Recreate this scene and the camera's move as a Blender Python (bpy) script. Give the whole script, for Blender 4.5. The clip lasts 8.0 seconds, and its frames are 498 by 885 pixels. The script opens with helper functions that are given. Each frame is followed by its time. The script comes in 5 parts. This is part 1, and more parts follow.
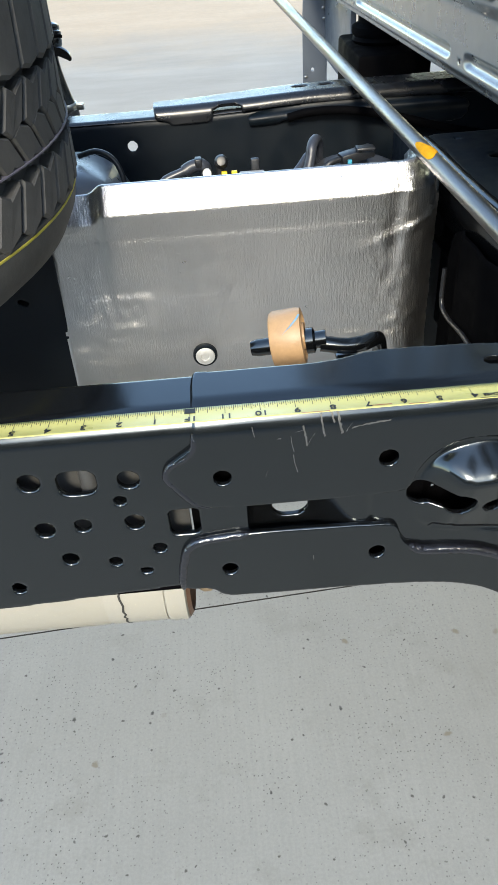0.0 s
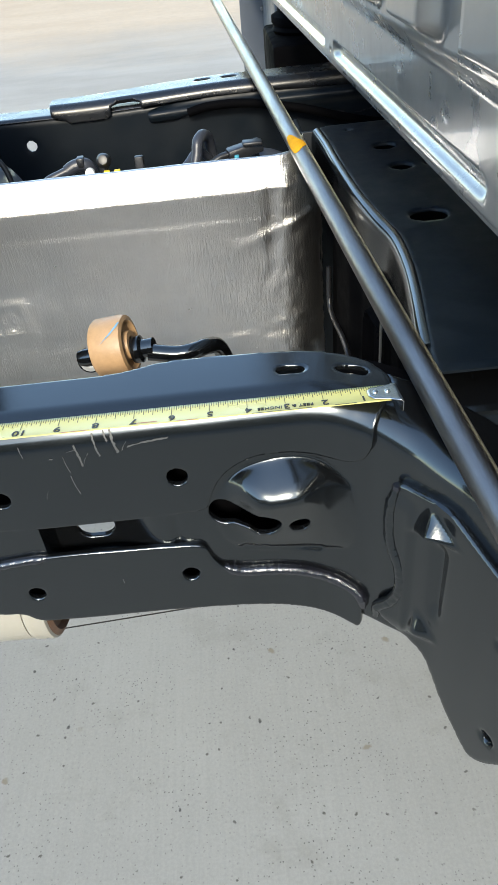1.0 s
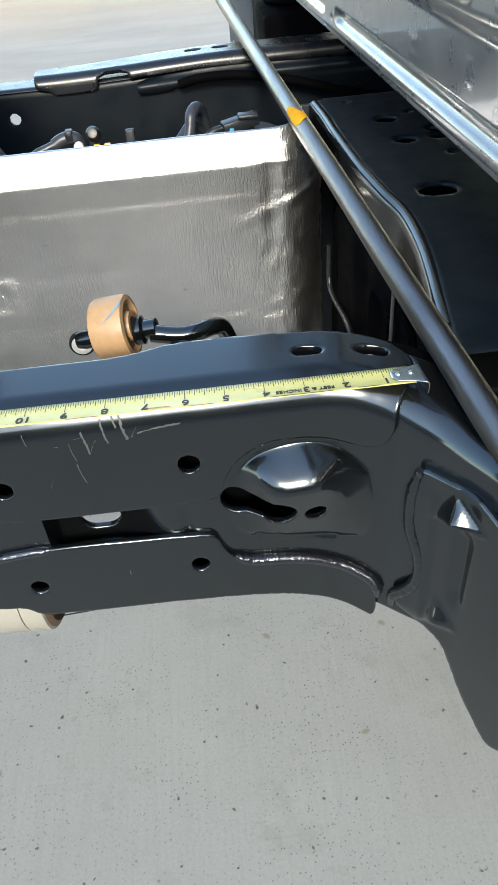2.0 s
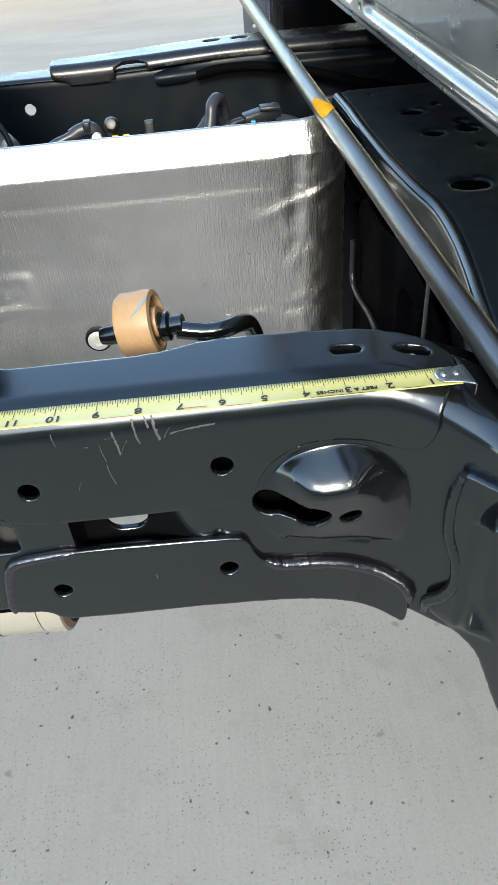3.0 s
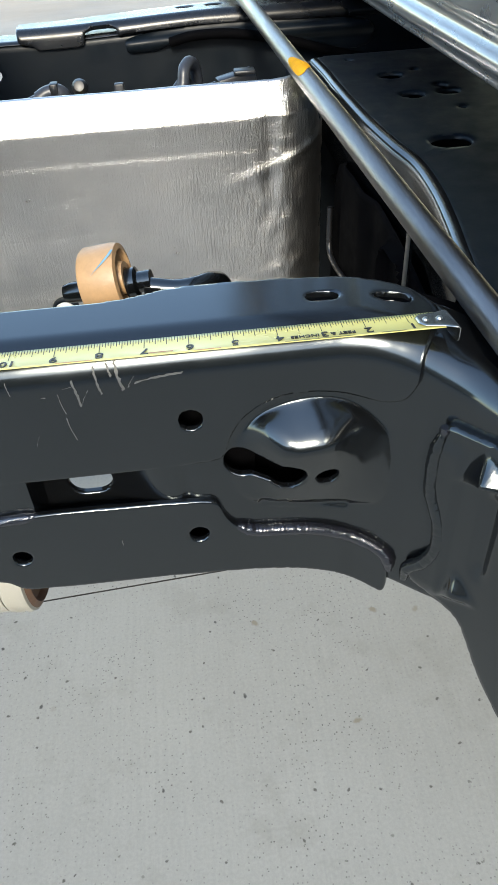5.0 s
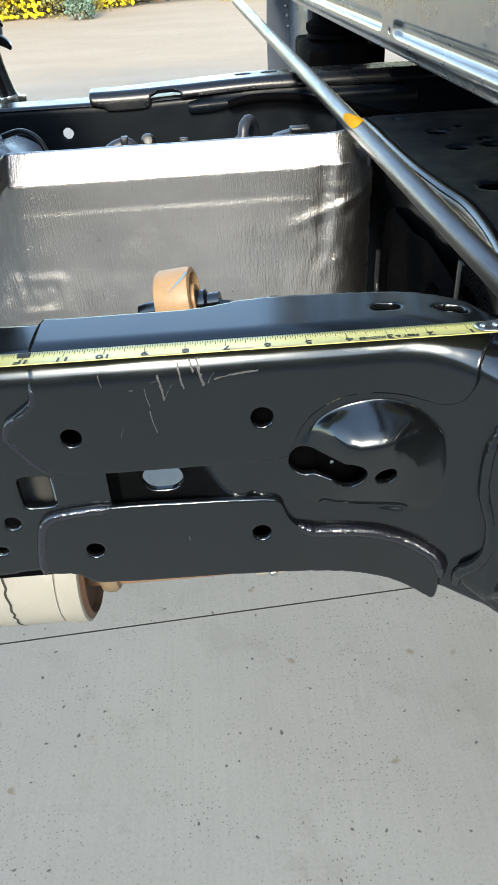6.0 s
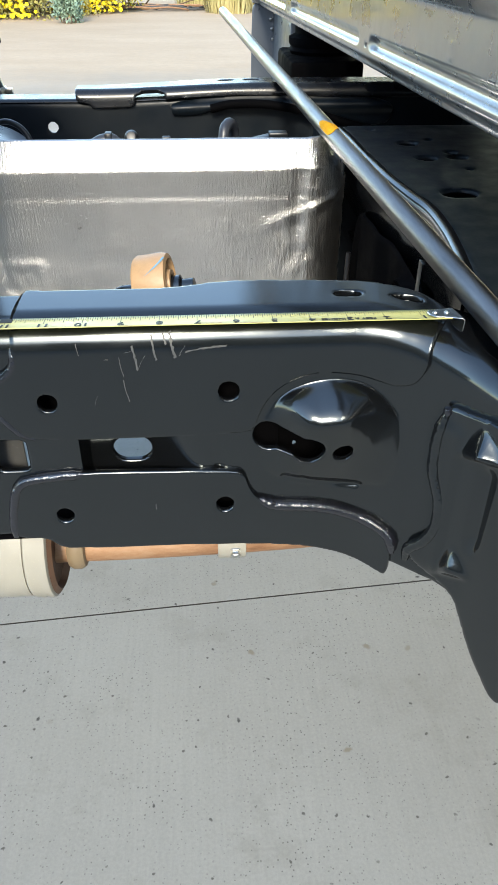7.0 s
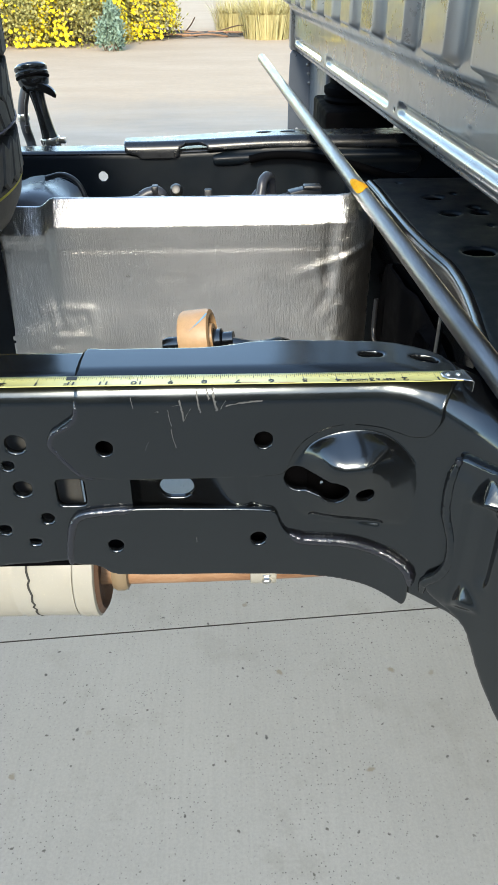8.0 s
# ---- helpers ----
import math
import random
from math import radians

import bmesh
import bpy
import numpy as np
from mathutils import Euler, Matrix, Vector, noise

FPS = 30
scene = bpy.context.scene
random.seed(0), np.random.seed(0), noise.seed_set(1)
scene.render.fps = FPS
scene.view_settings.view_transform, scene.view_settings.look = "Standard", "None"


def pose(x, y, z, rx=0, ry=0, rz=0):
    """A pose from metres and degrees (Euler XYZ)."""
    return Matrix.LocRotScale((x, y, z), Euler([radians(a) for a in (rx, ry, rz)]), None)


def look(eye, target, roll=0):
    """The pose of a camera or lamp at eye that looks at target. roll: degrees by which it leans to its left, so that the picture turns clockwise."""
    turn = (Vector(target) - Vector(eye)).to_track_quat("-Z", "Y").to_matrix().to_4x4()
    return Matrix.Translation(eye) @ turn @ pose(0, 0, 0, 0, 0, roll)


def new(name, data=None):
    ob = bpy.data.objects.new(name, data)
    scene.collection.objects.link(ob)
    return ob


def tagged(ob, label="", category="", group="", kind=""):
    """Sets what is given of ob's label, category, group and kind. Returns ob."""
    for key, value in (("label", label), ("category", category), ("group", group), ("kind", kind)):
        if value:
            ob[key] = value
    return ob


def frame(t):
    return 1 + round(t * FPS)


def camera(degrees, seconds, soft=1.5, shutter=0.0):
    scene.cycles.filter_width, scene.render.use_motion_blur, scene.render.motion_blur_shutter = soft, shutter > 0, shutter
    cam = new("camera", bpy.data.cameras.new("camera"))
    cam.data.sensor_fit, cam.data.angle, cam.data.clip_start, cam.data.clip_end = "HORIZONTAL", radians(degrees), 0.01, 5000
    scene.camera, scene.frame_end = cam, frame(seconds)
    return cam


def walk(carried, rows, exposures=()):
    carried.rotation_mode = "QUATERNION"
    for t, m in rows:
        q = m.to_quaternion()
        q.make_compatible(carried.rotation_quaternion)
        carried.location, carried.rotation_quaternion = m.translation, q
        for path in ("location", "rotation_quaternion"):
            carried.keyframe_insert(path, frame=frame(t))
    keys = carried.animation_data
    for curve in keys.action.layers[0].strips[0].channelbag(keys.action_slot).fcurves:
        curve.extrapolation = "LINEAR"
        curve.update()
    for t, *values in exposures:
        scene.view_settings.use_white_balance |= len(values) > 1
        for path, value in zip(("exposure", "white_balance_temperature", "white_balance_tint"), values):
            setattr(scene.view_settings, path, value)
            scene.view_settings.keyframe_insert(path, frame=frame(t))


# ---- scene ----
cam = camera(38.2, 8.0)
PATH = [
    (0, (0.058, 0.023, 1.121), (0.092, 1.585, -0.127), -4.3),
    (0.5, (0.173, 0.033, 1.118), (0.102, 1.611, -0.108), -5.1),
    (1, (0.231, 0.051, 1.099), (0.219, 1.608, -0.156), -6.3),
    (1.5, (0.232, 0.061, 1.085), (0.264, 1.578, -0.217), -7.1),
    (2, (0.207, 0.072, 1.088), (0.246, 1.594, -0.21), -5.6),
    (3.5, (0.184, 0.098, 1.07), (0.223, 1.603, -0.246), -5.0),
    (4, (0.19, 0.105, 1.059), (0.247, 1.598, -0.271), -4.9),
    (4.2, (0.19, 0.1, 1.061), (0.258, 1.589, -0.273), -5.1),
    (5.3, (0.186, 0.084, 1.036), (0.283, 1.622, -0.24), -3.1),
    (5.5, (0.189, 0.072, 1.036), (0.245, 1.649, -0.193), -3.4),
    (6, (0.154, 0.039, 1.03), (0.195, 1.66, -0.14), -3.5),
    (6.5, (0.144, 0.004, 1.031), (0.29, 1.637, -0.115), -0.9),
    (7, (0.155, -0.003, 1.026), (0.279, 1.631, -0.121), 0.4),
    (7.5, (0.156, -0.018, 1.044), (0.232, 1.63, -0.087), -1.4),
    (8, (0.151, -0.045, 1.081), (0.189, 1.62, -0.027), -0.4),
]
walk(cam, [(t, look(eye, target, roll)) for t, eye, target, roll in PATH], exposures=[(0, 2.42, 7900, 6), (8, 2.42, 7900, 6)])

# ---- world and sun ----
SUN_EL, SUN_AZ = 32.0, 186.0     # degrees; azimuth clockwise from +y
world = bpy.data.worlds.new("sky")
scene.world = world
world.use_nodes = True
wn = world.node_tree.nodes
sky = wn.new("ShaderNodeTexSky")
sky.sky_type, sky.sun_disc = "NISHITA", False
sky.sun_elevation, sky.sun_rotation = radians(SUN_EL), radians(SUN_AZ)
sky.dust_density, sky.air_density, sky.ozone_density = 0.4, 1.0, 3.0
wn["Background"].inputs["Strength"].default_value = 0.15
world.node_tree.links.new(sky.outputs[0], wn["Background"].inputs["Color"])
sun = new("sun", bpy.data.lights.new("sun", "SUN"))
sun.data.energy, sun.data.angle, sun.data.color = 0.92, radians(12.0), (1.0, 0.975, 0.935)
_d = Vector((math.sin(radians(SUN_AZ)) * math.cos(radians(SUN_EL)), math.cos(radians(SUN_AZ)) * math.cos(radians(SUN_EL)), math.sin(radians(SUN_EL))))
sun.matrix_world = look(_d * 30, (0, 0, 0))


# ---- materials ----
def material(name, colour, rough=0.5, metal=0.0, coat=0.0, coat_rough=0.1, spec=0.5):
    m = bpy.data.materials.new(name)
    m.use_nodes = True
    b = m.node_tree.nodes["Principled BSDF"]
    b.inputs["Base Color"].default_value = (*colour, 1)
    b.inputs["Roughness"].default_value = rough
    b.inputs["Metallic"].default_value = metal
    b.inputs["Coat Weight"].default_value = coat
    b.inputs["Coat Roughness"].default_value = coat_rough
    b.inputs["Specular IOR Level"].default_value = spec
    return m


def node(m, kind, **inputs):
    n = m.node_tree.nodes.new(kind)
    for key, value in inputs.items():
        n.inputs[key.replace("_", " ")].default_value = value
    return n


def wire(m, a, out, b, inp):
    m.node_tree.links.new(a.outputs[out], b.inputs[inp])


def coords(m, scale=(1, 1, 1), which="Object"):
    tc, mp = node(m, "ShaderNodeTexCoord"), node(m, "ShaderNodeMapping")
    mp.inputs["Scale"].default_value = scale
    wire(m, tc, which, mp, "Vector")
    return mp


def noise_node(m, scale, detail=4.0, rough=0.55, stretch=(1, 1, 1)):
    n = node(m, "ShaderNodeTexNoise", Scale=scale, Detail=detail, Roughness=rough)
    wire(m, coords(m, stretch), 0, n, "Vector")
    return n


def ramp(m, source, out, stops):
    r = node(m, "ShaderNodeValToRGB")
    e = r.color_ramp.elements
    while len(e) < len(stops):
        e.new(0.5)
    for k, (at, colour) in zip(e, stops):
        k.position, k.color = at, (*colour, 1) if len(colour) == 3 else colour
    wire(m, source, out, r, "Fac")
    return r


def mix(m, fac, a, b):
    """Colours a and b (nodes' sockets) mixed by fac (a socket or a number)."""
    n = m.node_tree.nodes.new("ShaderNodeMix")
    n.data_type = "RGBA"
    for socket, value in ((n.inputs[0], fac), (n.inputs[6], a), (n.inputs[7], b)):
        if isinstance(value, bpy.types.NodeSocket):
            m.node_tree.links.new(value, socket)
        else:
            socket.default_value = value if isinstance(value, (int, float)) else (*value, 1)
    return n.outputs[2]


def bsdf(m):
    return m.node_tree.nodes["Principled BSDF"]


def to(m, socket, name):
    m.node_tree.links.new(socket, bsdf(m).inputs[name])


def bump(m, height, strength=0.3, distance=0.001, under=None):
    b = node(m, "ShaderNodeBump", Strength=strength, Distance=distance)
    m.node_tree.links.new(height, b.inputs["Height"])
    if under:
        m.node_tree.links.new(under.outputs[0], b.inputs["Normal"])
    m.node_tree.links.new(b.outputs[0], bsdf(m).inputs["Normal"])
    return b


def grey(v):
    return (v, v, v)


def paint(name, colour, rough, dust=0.25, dust_colour=(0.22, 0.21, 0.19), metal=0.0, coat=0.0, peel=0.05):
    """Painted metal with orange peel, faint dust in patches and uneven gloss."""
    m = material(name, colour, rough, metal, coat, 0.05)
    patch = ramp(m, noise_node(m, 9, 6, 0.65), "Fac", [(0.45, grey(0)), (0.85, grey(dust))])
    fleck = ramp(m, noise_node(m, 420, 2, 0.5), "Fac", [(0.62, grey(0)), (0.75, grey(dust))])
    both = m.node_tree.nodes.new("ShaderNodeMath")
    both.operation, both.use_clamp = "ADD", True
    wire(m, patch, 0, both, 0)
    wire(m, fleck, 0, both, 1)
    to(m, mix(m, both.outputs[0], colour, dust_colour), "Base Color")
    r = ramp(m, noise_node(m, 26, 5, 0.6), "Fac", [(0.3, grey(rough * 0.75)), (0.8, grey(min(1, rough * 1.45)))])
    to(m, r.outputs[0], "Roughness")
    bump(m, noise_node(m, 300, 3).outputs[0], peel, 0.0006)
    return m


BLACK = paint("black_chassis_paint", (0.0035, 0.004, 0.0047), 0.155, 0.006, peel=0.012)
bsdf(BLACK).inputs["Specular IOR Level"].default_value = 0.88
bsdf(BLACK).inputs["Specular Tint"].default_value = (0.88, 0.97, 1.0, 1.0)
peel_node = [n for n in BLACK.node_tree.nodes if n.type == "BUMP"][-1]
wave = node(BLACK, "ShaderNodeBump", Strength=0.10, Distance=0.003)
wire(BLACK, noise_node(BLACK, 9, 2, 0.5, (1.6, 1.0, 0.5)), 0, wave, "Height")
wire(BLACK, wave, "Normal", peel_node, "Normal")
SATIN_BLACK = paint("dusty_satin_black_paint", (0.006, 0.0068, 0.0085), 0.26, 0.05, (0.12, 0.12, 0.115))
BLACK_DULL = paint("dull_black_paint", (0.003, 0.006, 0.0095), 0.42, 0.008)
bsdf(BLACK_DULL).inputs["Specular IOR Level"].default_value = 0.25
PLASTIC = paint("black_plastic", (0.011, 0.0115, 0.013), 0.36, 0.04)
GREY_PAINT = paint("silver_grey_car_paint", (0.215, 0.215, 0.212), 0.30, 0.02, (0.4, 0.38, 0.34), 0.65, 0.5, 0.006)
SILL_PAINT = paint("blue_grey_primer", (0.10, 0.118, 0.145), 0.35, 0.08, (0.2, 0.2, 0.19), 0.3, 0.2)


def weld_material():
    """Gloss black paint over a rippled, spattered bead."""
    m = material("painted_weld_bead", (0.008, 0.008, 0.011), 0.10, 0.0, 0.0, 0.08, 1.0)
    bsdf(m).inputs["Specular Tint"].default_value = (0.90, 0.95, 1.0, 1.0)
    bump(m, noise_node(m, 330, 3, 0.65).outputs[0], 0.55, 0.0012)
    return m


WELD = weld_material()


def concrete_material():
    m = material("broom_finished_concrete", (0.42, 0.42, 0.40), 0.85)
    big = ramp(m, noise_node(m, 2.2, 5, 0.6), "Fac", [(0.3, (0.236, 0.224, 0.198)), (0.7, (0.275, 0.262, 0.232))])
    stain = ramp(m, noise_node(m, 6.5, 6, 0.7), "Fac", [(0.54, grey(0)), (0.76, grey(0.75))])
    base = mix(m, stain.outputs[0], big.outputs[0], (0.195, 0.180, 0.152))
    broom = ramp(m, noise_node(m, 90, 3, 0.6, (1.6, 0.05, 1)), "Fac", [(0.35, grey(0.09)), (0.60, grey(0))])
    base = mix(m, broom.outputs[0], base, (0.14, 0.135, 0.125))
    cloud = noise_node(m, 5.0, 3, 0.6)
    grain = ramp(m, noise_node(m, 210, 3, 0.7), "Fac", [(0.35, grey(0.90)), (0.65, grey(1.0))])
    mul = m.node_tree.nodes.new("ShaderNodeMix")
    mul.data_type, mul.blend_type = "RGBA", "MULTIPLY"
    mul.inputs[0].default_value = 1.0
    m.node_tree.links.new(base, mul.inputs[6])
    wire(m, grain, 0, mul, 7)
    out = mul.outputs[2]
    for scale, size, colour, keep in ((17, 0.046, (0.055, 0.050, 0.042), 0.56), (46, 0.075, (0.070, 0.064, 0.054), 0.62), (7, 0.027, (0.030, 0.028, 0.025), 0.50), (85, 0.105, (0.045, 0.041, 0.036), 0.66), (130, 0.19, (0.085, 0.080, 0.070), 0.66), (11, 0.070, (0.165, 0.135, 0.098), 0.76)):
        v = node(m, "ShaderNodeTexVoronoi", Scale=scale)
        v.voronoi_dimensions = "2D"
        wob = noise_node(m, scale * 4.0, 3)
        mp = coords(m)
        add = m.node_tree.nodes.new("ShaderNodeMix")
        add.data_type, add.blend_type = "RGBA", "LINEAR_LIGHT"
        add.inputs[0].default_value = 0.10 / scale
        wire(m, mp, 0, add, 6)
        m.node_tree.links.new(wob.outputs["Color"], add.inputs[7])
        m.node_tree.links.new(add.outputs[2], v.inputs["Vector"])
        spot = ramp(m, v, "Distance", [(size * 0.45, grey(0.9)), (size, grey(0))])
        pick = ramp(m, v, "Color", [(keep, grey(0)), (keep + 0.06, grey(1))])
        f = m.node_tree.nodes.new("ShaderNodeMath")
        f.operation = "MULTIPLY"
        wire(m, spot, 0, f, 0)
        wire(m, pick, 0, f, 1)
        if scale > 40:
            dense = ramp(m, cloud, "Fac", [(0.44, grey(0.30)), (0.62, grey(1))])
            g = m.node_tree.nodes.new("ShaderNodeMath")
            g.operation = "MULTIPLY"
            wire(m, f, 0, g, 0)
            wire(m, dense, 0, g, 1)
            f = g
        out = mix(m, f.outputs[0], out, colour)
    to(m, out, "Base Color")
    bump(m, noise_node(m, 220, 3, 0.6, (3, 0.3, 1)).outputs[0], 0.05, 0.001)
    return m


def sand_material():
    m = material("pale_packed_sand", (0.5, 0.42, 0.32), 0.95)
    a = ramp(m, noise_node(m, 0.7, 7, 0.65, (1, 2.2, 1)), "Fac", [(0.3, (0.365, 0.262, 0.170)), (0.7, (0.440, 0.325, 0.220))])
    b = ramp(m, noise_node(m, 14, 6, 0.7), "Fac", [(0.35, grey(0)), (0.75, grey(0.5))])
    near = ramp(m, noise_node(m, 0.9, 7, 0.65, (1, 3, 1)), "Fac", [(0.3, (0.225, 0.198, 0.163)), (0.7, (0.305, 0.270, 0.225))])
    xyz, drift = node(m, "ShaderNodeSeparateXYZ"), noise_node(m, 0.8, 6, 0.7)
    wire(m, coords(m), 0, xyz, "Vector")
    edge = m.node_tree.nodes.new("ShaderNodeMath")
    edge.operation = "MULTIPLY_ADD"
    wire(m, drift, "Fac", edge, 0)
    edge.inputs[1].default_value = 3.0
    wire(m, xyz, "Y", edge, 2)
    where = node(m, "ShaderNodeMapRange", From_Min=7.4, From_Max=9.4)
    wire(m, edge, 0, where, "Value")
    sandy = mix(m, b.outputs[0], a.outputs[0], (0.285, 0.23, 0.165))
    to(m, mix(m, where.outputs[0], near.outputs[0], sandy), "Base Color")
    bump(m, noise_node(m, 8, 8, 0.7).outputs[0], 0.25, 0.03)
    return m


def foil_material():
    """Aluminium foil with a glass-cloth weave pressed into it."""
    m = material("embossed_aluminium_foil", (0.72, 0.71, 0.69), 0.30, 1.0)
    tone = ramp(m, noise_node(m, 7, 5, 0.6), "Fac", [(0.3, (0.565, 0.558, 0.550)), (0.75, (0.72, 0.712, 0.702))])
    to(m, tone.outputs[0], "Base Color")
    r = ramp(m, noise_node(m, 22, 6, 0.7), "Fac", [(0.3, grey(0.27)), (0.75, grey(0.36))])
    to(m, r.outputs[0], "Roughness")
    soft_cloth = bump(m, noise_node(m, 20, 2, 0.4).outputs[0], 0.10, 0.004)
    lines = bump(m, noise_node(m, 460, 2, 0.6, (1.0, 0.14, 0.14)).outputs[0], 0.58, 0.0010, soft_cloth)
    bump(m, noise_node(m, 1050, 1, 0.5, (0.7, 1.0, 1.0)).outputs[0], 0.52, 0.0008, lines)
    return m


def tube_material():
    m = material("galvanised_steel", (0.45, 0.45, 0.45), 0.33, 1.0)
    a = ramp(m, noise_node(m, 40, 6, 0.7, (1, 0.15, 1)), "Fac", [(0.3, (0.155, 0.147, 0.142)), (0.72, (0.265, 0.253, 0.244))])
    rust = ramp(m, noise_node(m, 16, 7, 0.75), "Fac", [(0.74, grey(0)), (0.80, grey(0.7))])
    to(m, mix(m, rust.outputs[0], a.outputs[0], (0.30, 0.19, 0.11)), "Base Color")
    r = ramp(m, noise_node(m, 90, 5, 0.7, (1, 0.1, 1)), "Fac", [(0.3, grey(0.28)), (0.75, grey(0.46))])
    to(m, r.outputs[0], "Roughness")
    bump(m, noise_node(m, 500, 3, 0.6, (1, 0.15, 1)).outputs[0], 0.30, 0.0006)
    return m


def rust_material():
    m = material("rusty_exhaust_steel", (0.4, 0.22, 0.12), 0.6, 0.25)
    a = ramp(m, noise_node(m, 34, 6, 0.7, (0.4, 1, 1)), "Fac", [(0.3, (0.20, 0.09, 0.045)), (0.55, (0.36, 0.20, 0.11)), (0.8, (0.46, 0.31, 0.20))])
    to(m, a.outputs[0], "Base Color")
    bump(m, noise_node(m, 250, 4).outputs[0], 0.2, 0.001)
    return m


def rubber_material(name, colour, rough=0.75):
    m = material(name, colour, rough)
    a = ramp(m, noise_node(m, 18, 6, 0.7), "Fac", [(0.3, tuple(c * 0.8 for c in colour)), (0.8, tuple(c * 1.6 + 0.004 for c in colour))])
    to(m, a.outputs[0], "Base Color")
    bump(m, noise_node(m, 260, 4, 0.7).outputs[0], 0.25, 0.001)
    return m


CONCRETE, SAND, FOIL, TUBE, RUST = concrete_material(), sand_material(), foil_material(), tube_material(), rust_material()
SOOT_RUST = paint("dark_heat_stained_steel", (0.10, 0.05, 0.028), 0.6, 0.5, (0.22, 0.10, 0.05))
# near-black without gloss: stands for shade in openings, also on real black parts
DEEP_BLACK = paint("matt_black_and_shade", (0.0018, 0.0018, 0.0022), 0.7, 0.0)
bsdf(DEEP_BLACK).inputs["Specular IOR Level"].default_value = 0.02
RUBBER = rubber_material("tyre_rubber", (0.050, 0.050, 0.049))
TAN = rubber_material("tan_rubber", (0.37, 0.225, 0.115), 0.45)
CREAM = paint("cream_heat_paint", (0.30, 0.285, 0.245), 0.55, 0.3, (0.42, 0.37, 0.28))
ZINC = material("zinc_plate", (0.72, 0.72, 0.70), 0.5, 0.6)
STEEL = material("bright_steel", (0.62, 0.62, 0.60), 0.28, 1.0)
DARK_STEEL = material("worn_dark_steel", (0.42, 0.42, 0.41), 0.25, 1.0)
YELLOW = paint("yellow_tape_lacquer", (0.60, 0.545, 0.19), 0.32, 0.12, (0.5, 0.42, 0.16))
INK = material("black_ink", (0.012, 0.012, 0.012), 0.5)
RED_INK = material("red_ink", (0.45, 0.10, 0.06), 0.5)
ORANGE = rubber_material("orange_paint_dab", (0.56, 0.26, 0.01), 0.8)
bsdf(ORANGE).inputs["Specular IOR Level"].default_value = 0.1
BLUE_INK = material("blue_marker", (0.14, 0.30, 0.42), 0.5)
WHITE_MARK = material("pale_scratch", (0.065, 0.067, 0.067), 0.5)
STUCCO = paint("brown_stucco", (0.16, 0.145, 0.125), 0.9, 0.2)
WHITE_PLASTIC = material("white_plastic", (0.7, 0.7, 0.66), 0.45)
YELLOW_PLASTIC = material("yellow_plastic", (0.75, 0.55, 0.03), 0.45)
DARK_GLASS = material("dark_glass", (0.01, 0.012, 0.012), 0.04)
DIRT_CRACK = material("dark_crack", (0.030, 0.029, 0.027), 0.9)


def leaf_material(name, a, b, rough=0.7):
    m = material(name, a, rough)
    g = m.node_tree.nodes.new("ShaderNodeNewGeometry")
    r = ramp(m, g, "Random Per Island", [(0.0, a), (1.0, b)])
    to(m, r.outputs[0], "Base Color")
    bsdf(m).inputs["Transmission Weight"].default_value = 0.0
    return m


LEAF = leaf_material("dusty_green_leaf", (0.20, 0.19, 0.06), (0.42, 0.36, 0.11))
FLOWER = leaf_material("yellow_petals", (0.72, 0.48, 0.01), (0.85, 0.66, 0.03))
SAGE = leaf_material("blue_green_leaf", (0.13, 0.20, 0.14), (0.24, 0.32, 0.23))
STRAW = leaf_material("dry_grass_blade", (0.36, 0.30, 0.12), (0.55, 0.46, 0.22))
TWIG = material("brown_twig", (0.12, 0.08, 0.05), 0.9)


# ---- building helpers ----
def thing(name, label, category, at=(0, 0, 0), group="", kind=""):
    ob = new(name)
    ob.empty_display_size = 0.05
    ob.location = at
    return tagged(ob, label, category, group, kind)


def mesh_data(name, verts, faces, mat, smooth=True):
    me = bpy.data.meshes.new(name)
    me.from_pydata([tuple(v) for v in verts], [], faces)
    me.materials.append(mat)
    me.validate()
    if smooth:
        me.polygons.foreach_set("use_smooth", [True] * len(me.polygons))
    me.update()
    return me


def hang(ob, parent):
    ob.parent = parent
    if parent is not None:
        bpy.context.view_layer.update()
        ob.matrix_parent_inverse = parent.matrix_world.inverted()
    return ob


def part(name, bm, mat, parent, label="", smooth=True):
    """Links a bmesh, or (verts, faces), as one mesh object under a thing or a part. Coordinates are the world's."""
    if isinstance(bm, tuple):
        me = mesh_data(name, bm[0], bm[1], mat, smooth)
    else:
        me = bpy.data.meshes.new(name)
        bmesh.ops.recalc_face_normals(bm, faces=bm.faces)
        bm.to_mesh(me)
        bm.free()
        me.materials.append(mat)
        if smooth:
            me.polygons.foreach_set("use_smooth", [True] * len(me.polygons))
            me.set_sharp_from_angle(angle=radians(40))
    ob = hang(new(name, me), parent)
    return tagged(ob, label) if label else ob


def box(lo, hi, r=0.003, m=None, seg=2):
    bm = bmesh.new()
    bmesh.ops.create_cube(bm, size=1)
    for v in bm.verts:
        v.co = Vector([lo[i] + (v.co[i] + 0.5) * (hi[i] - lo[i]) for i in range(3)])
    if r > 0:
        bmesh.ops.bevel(bm, geom=bm.edges[:], offset=r, segments=seg, affect="EDGES", profile=0.5)
    if m is not None:
        bmesh.ops.transform(bm, matrix=m, verts=bm.verts)
    return bm


def axis_frame(a, b):
    a, b = Vector(a), Vector(b)
    return Matrix.Translation(a) @ (b - a).to_track_quat("Z", "Y").to_matrix().to_4x4(), (b - a).length


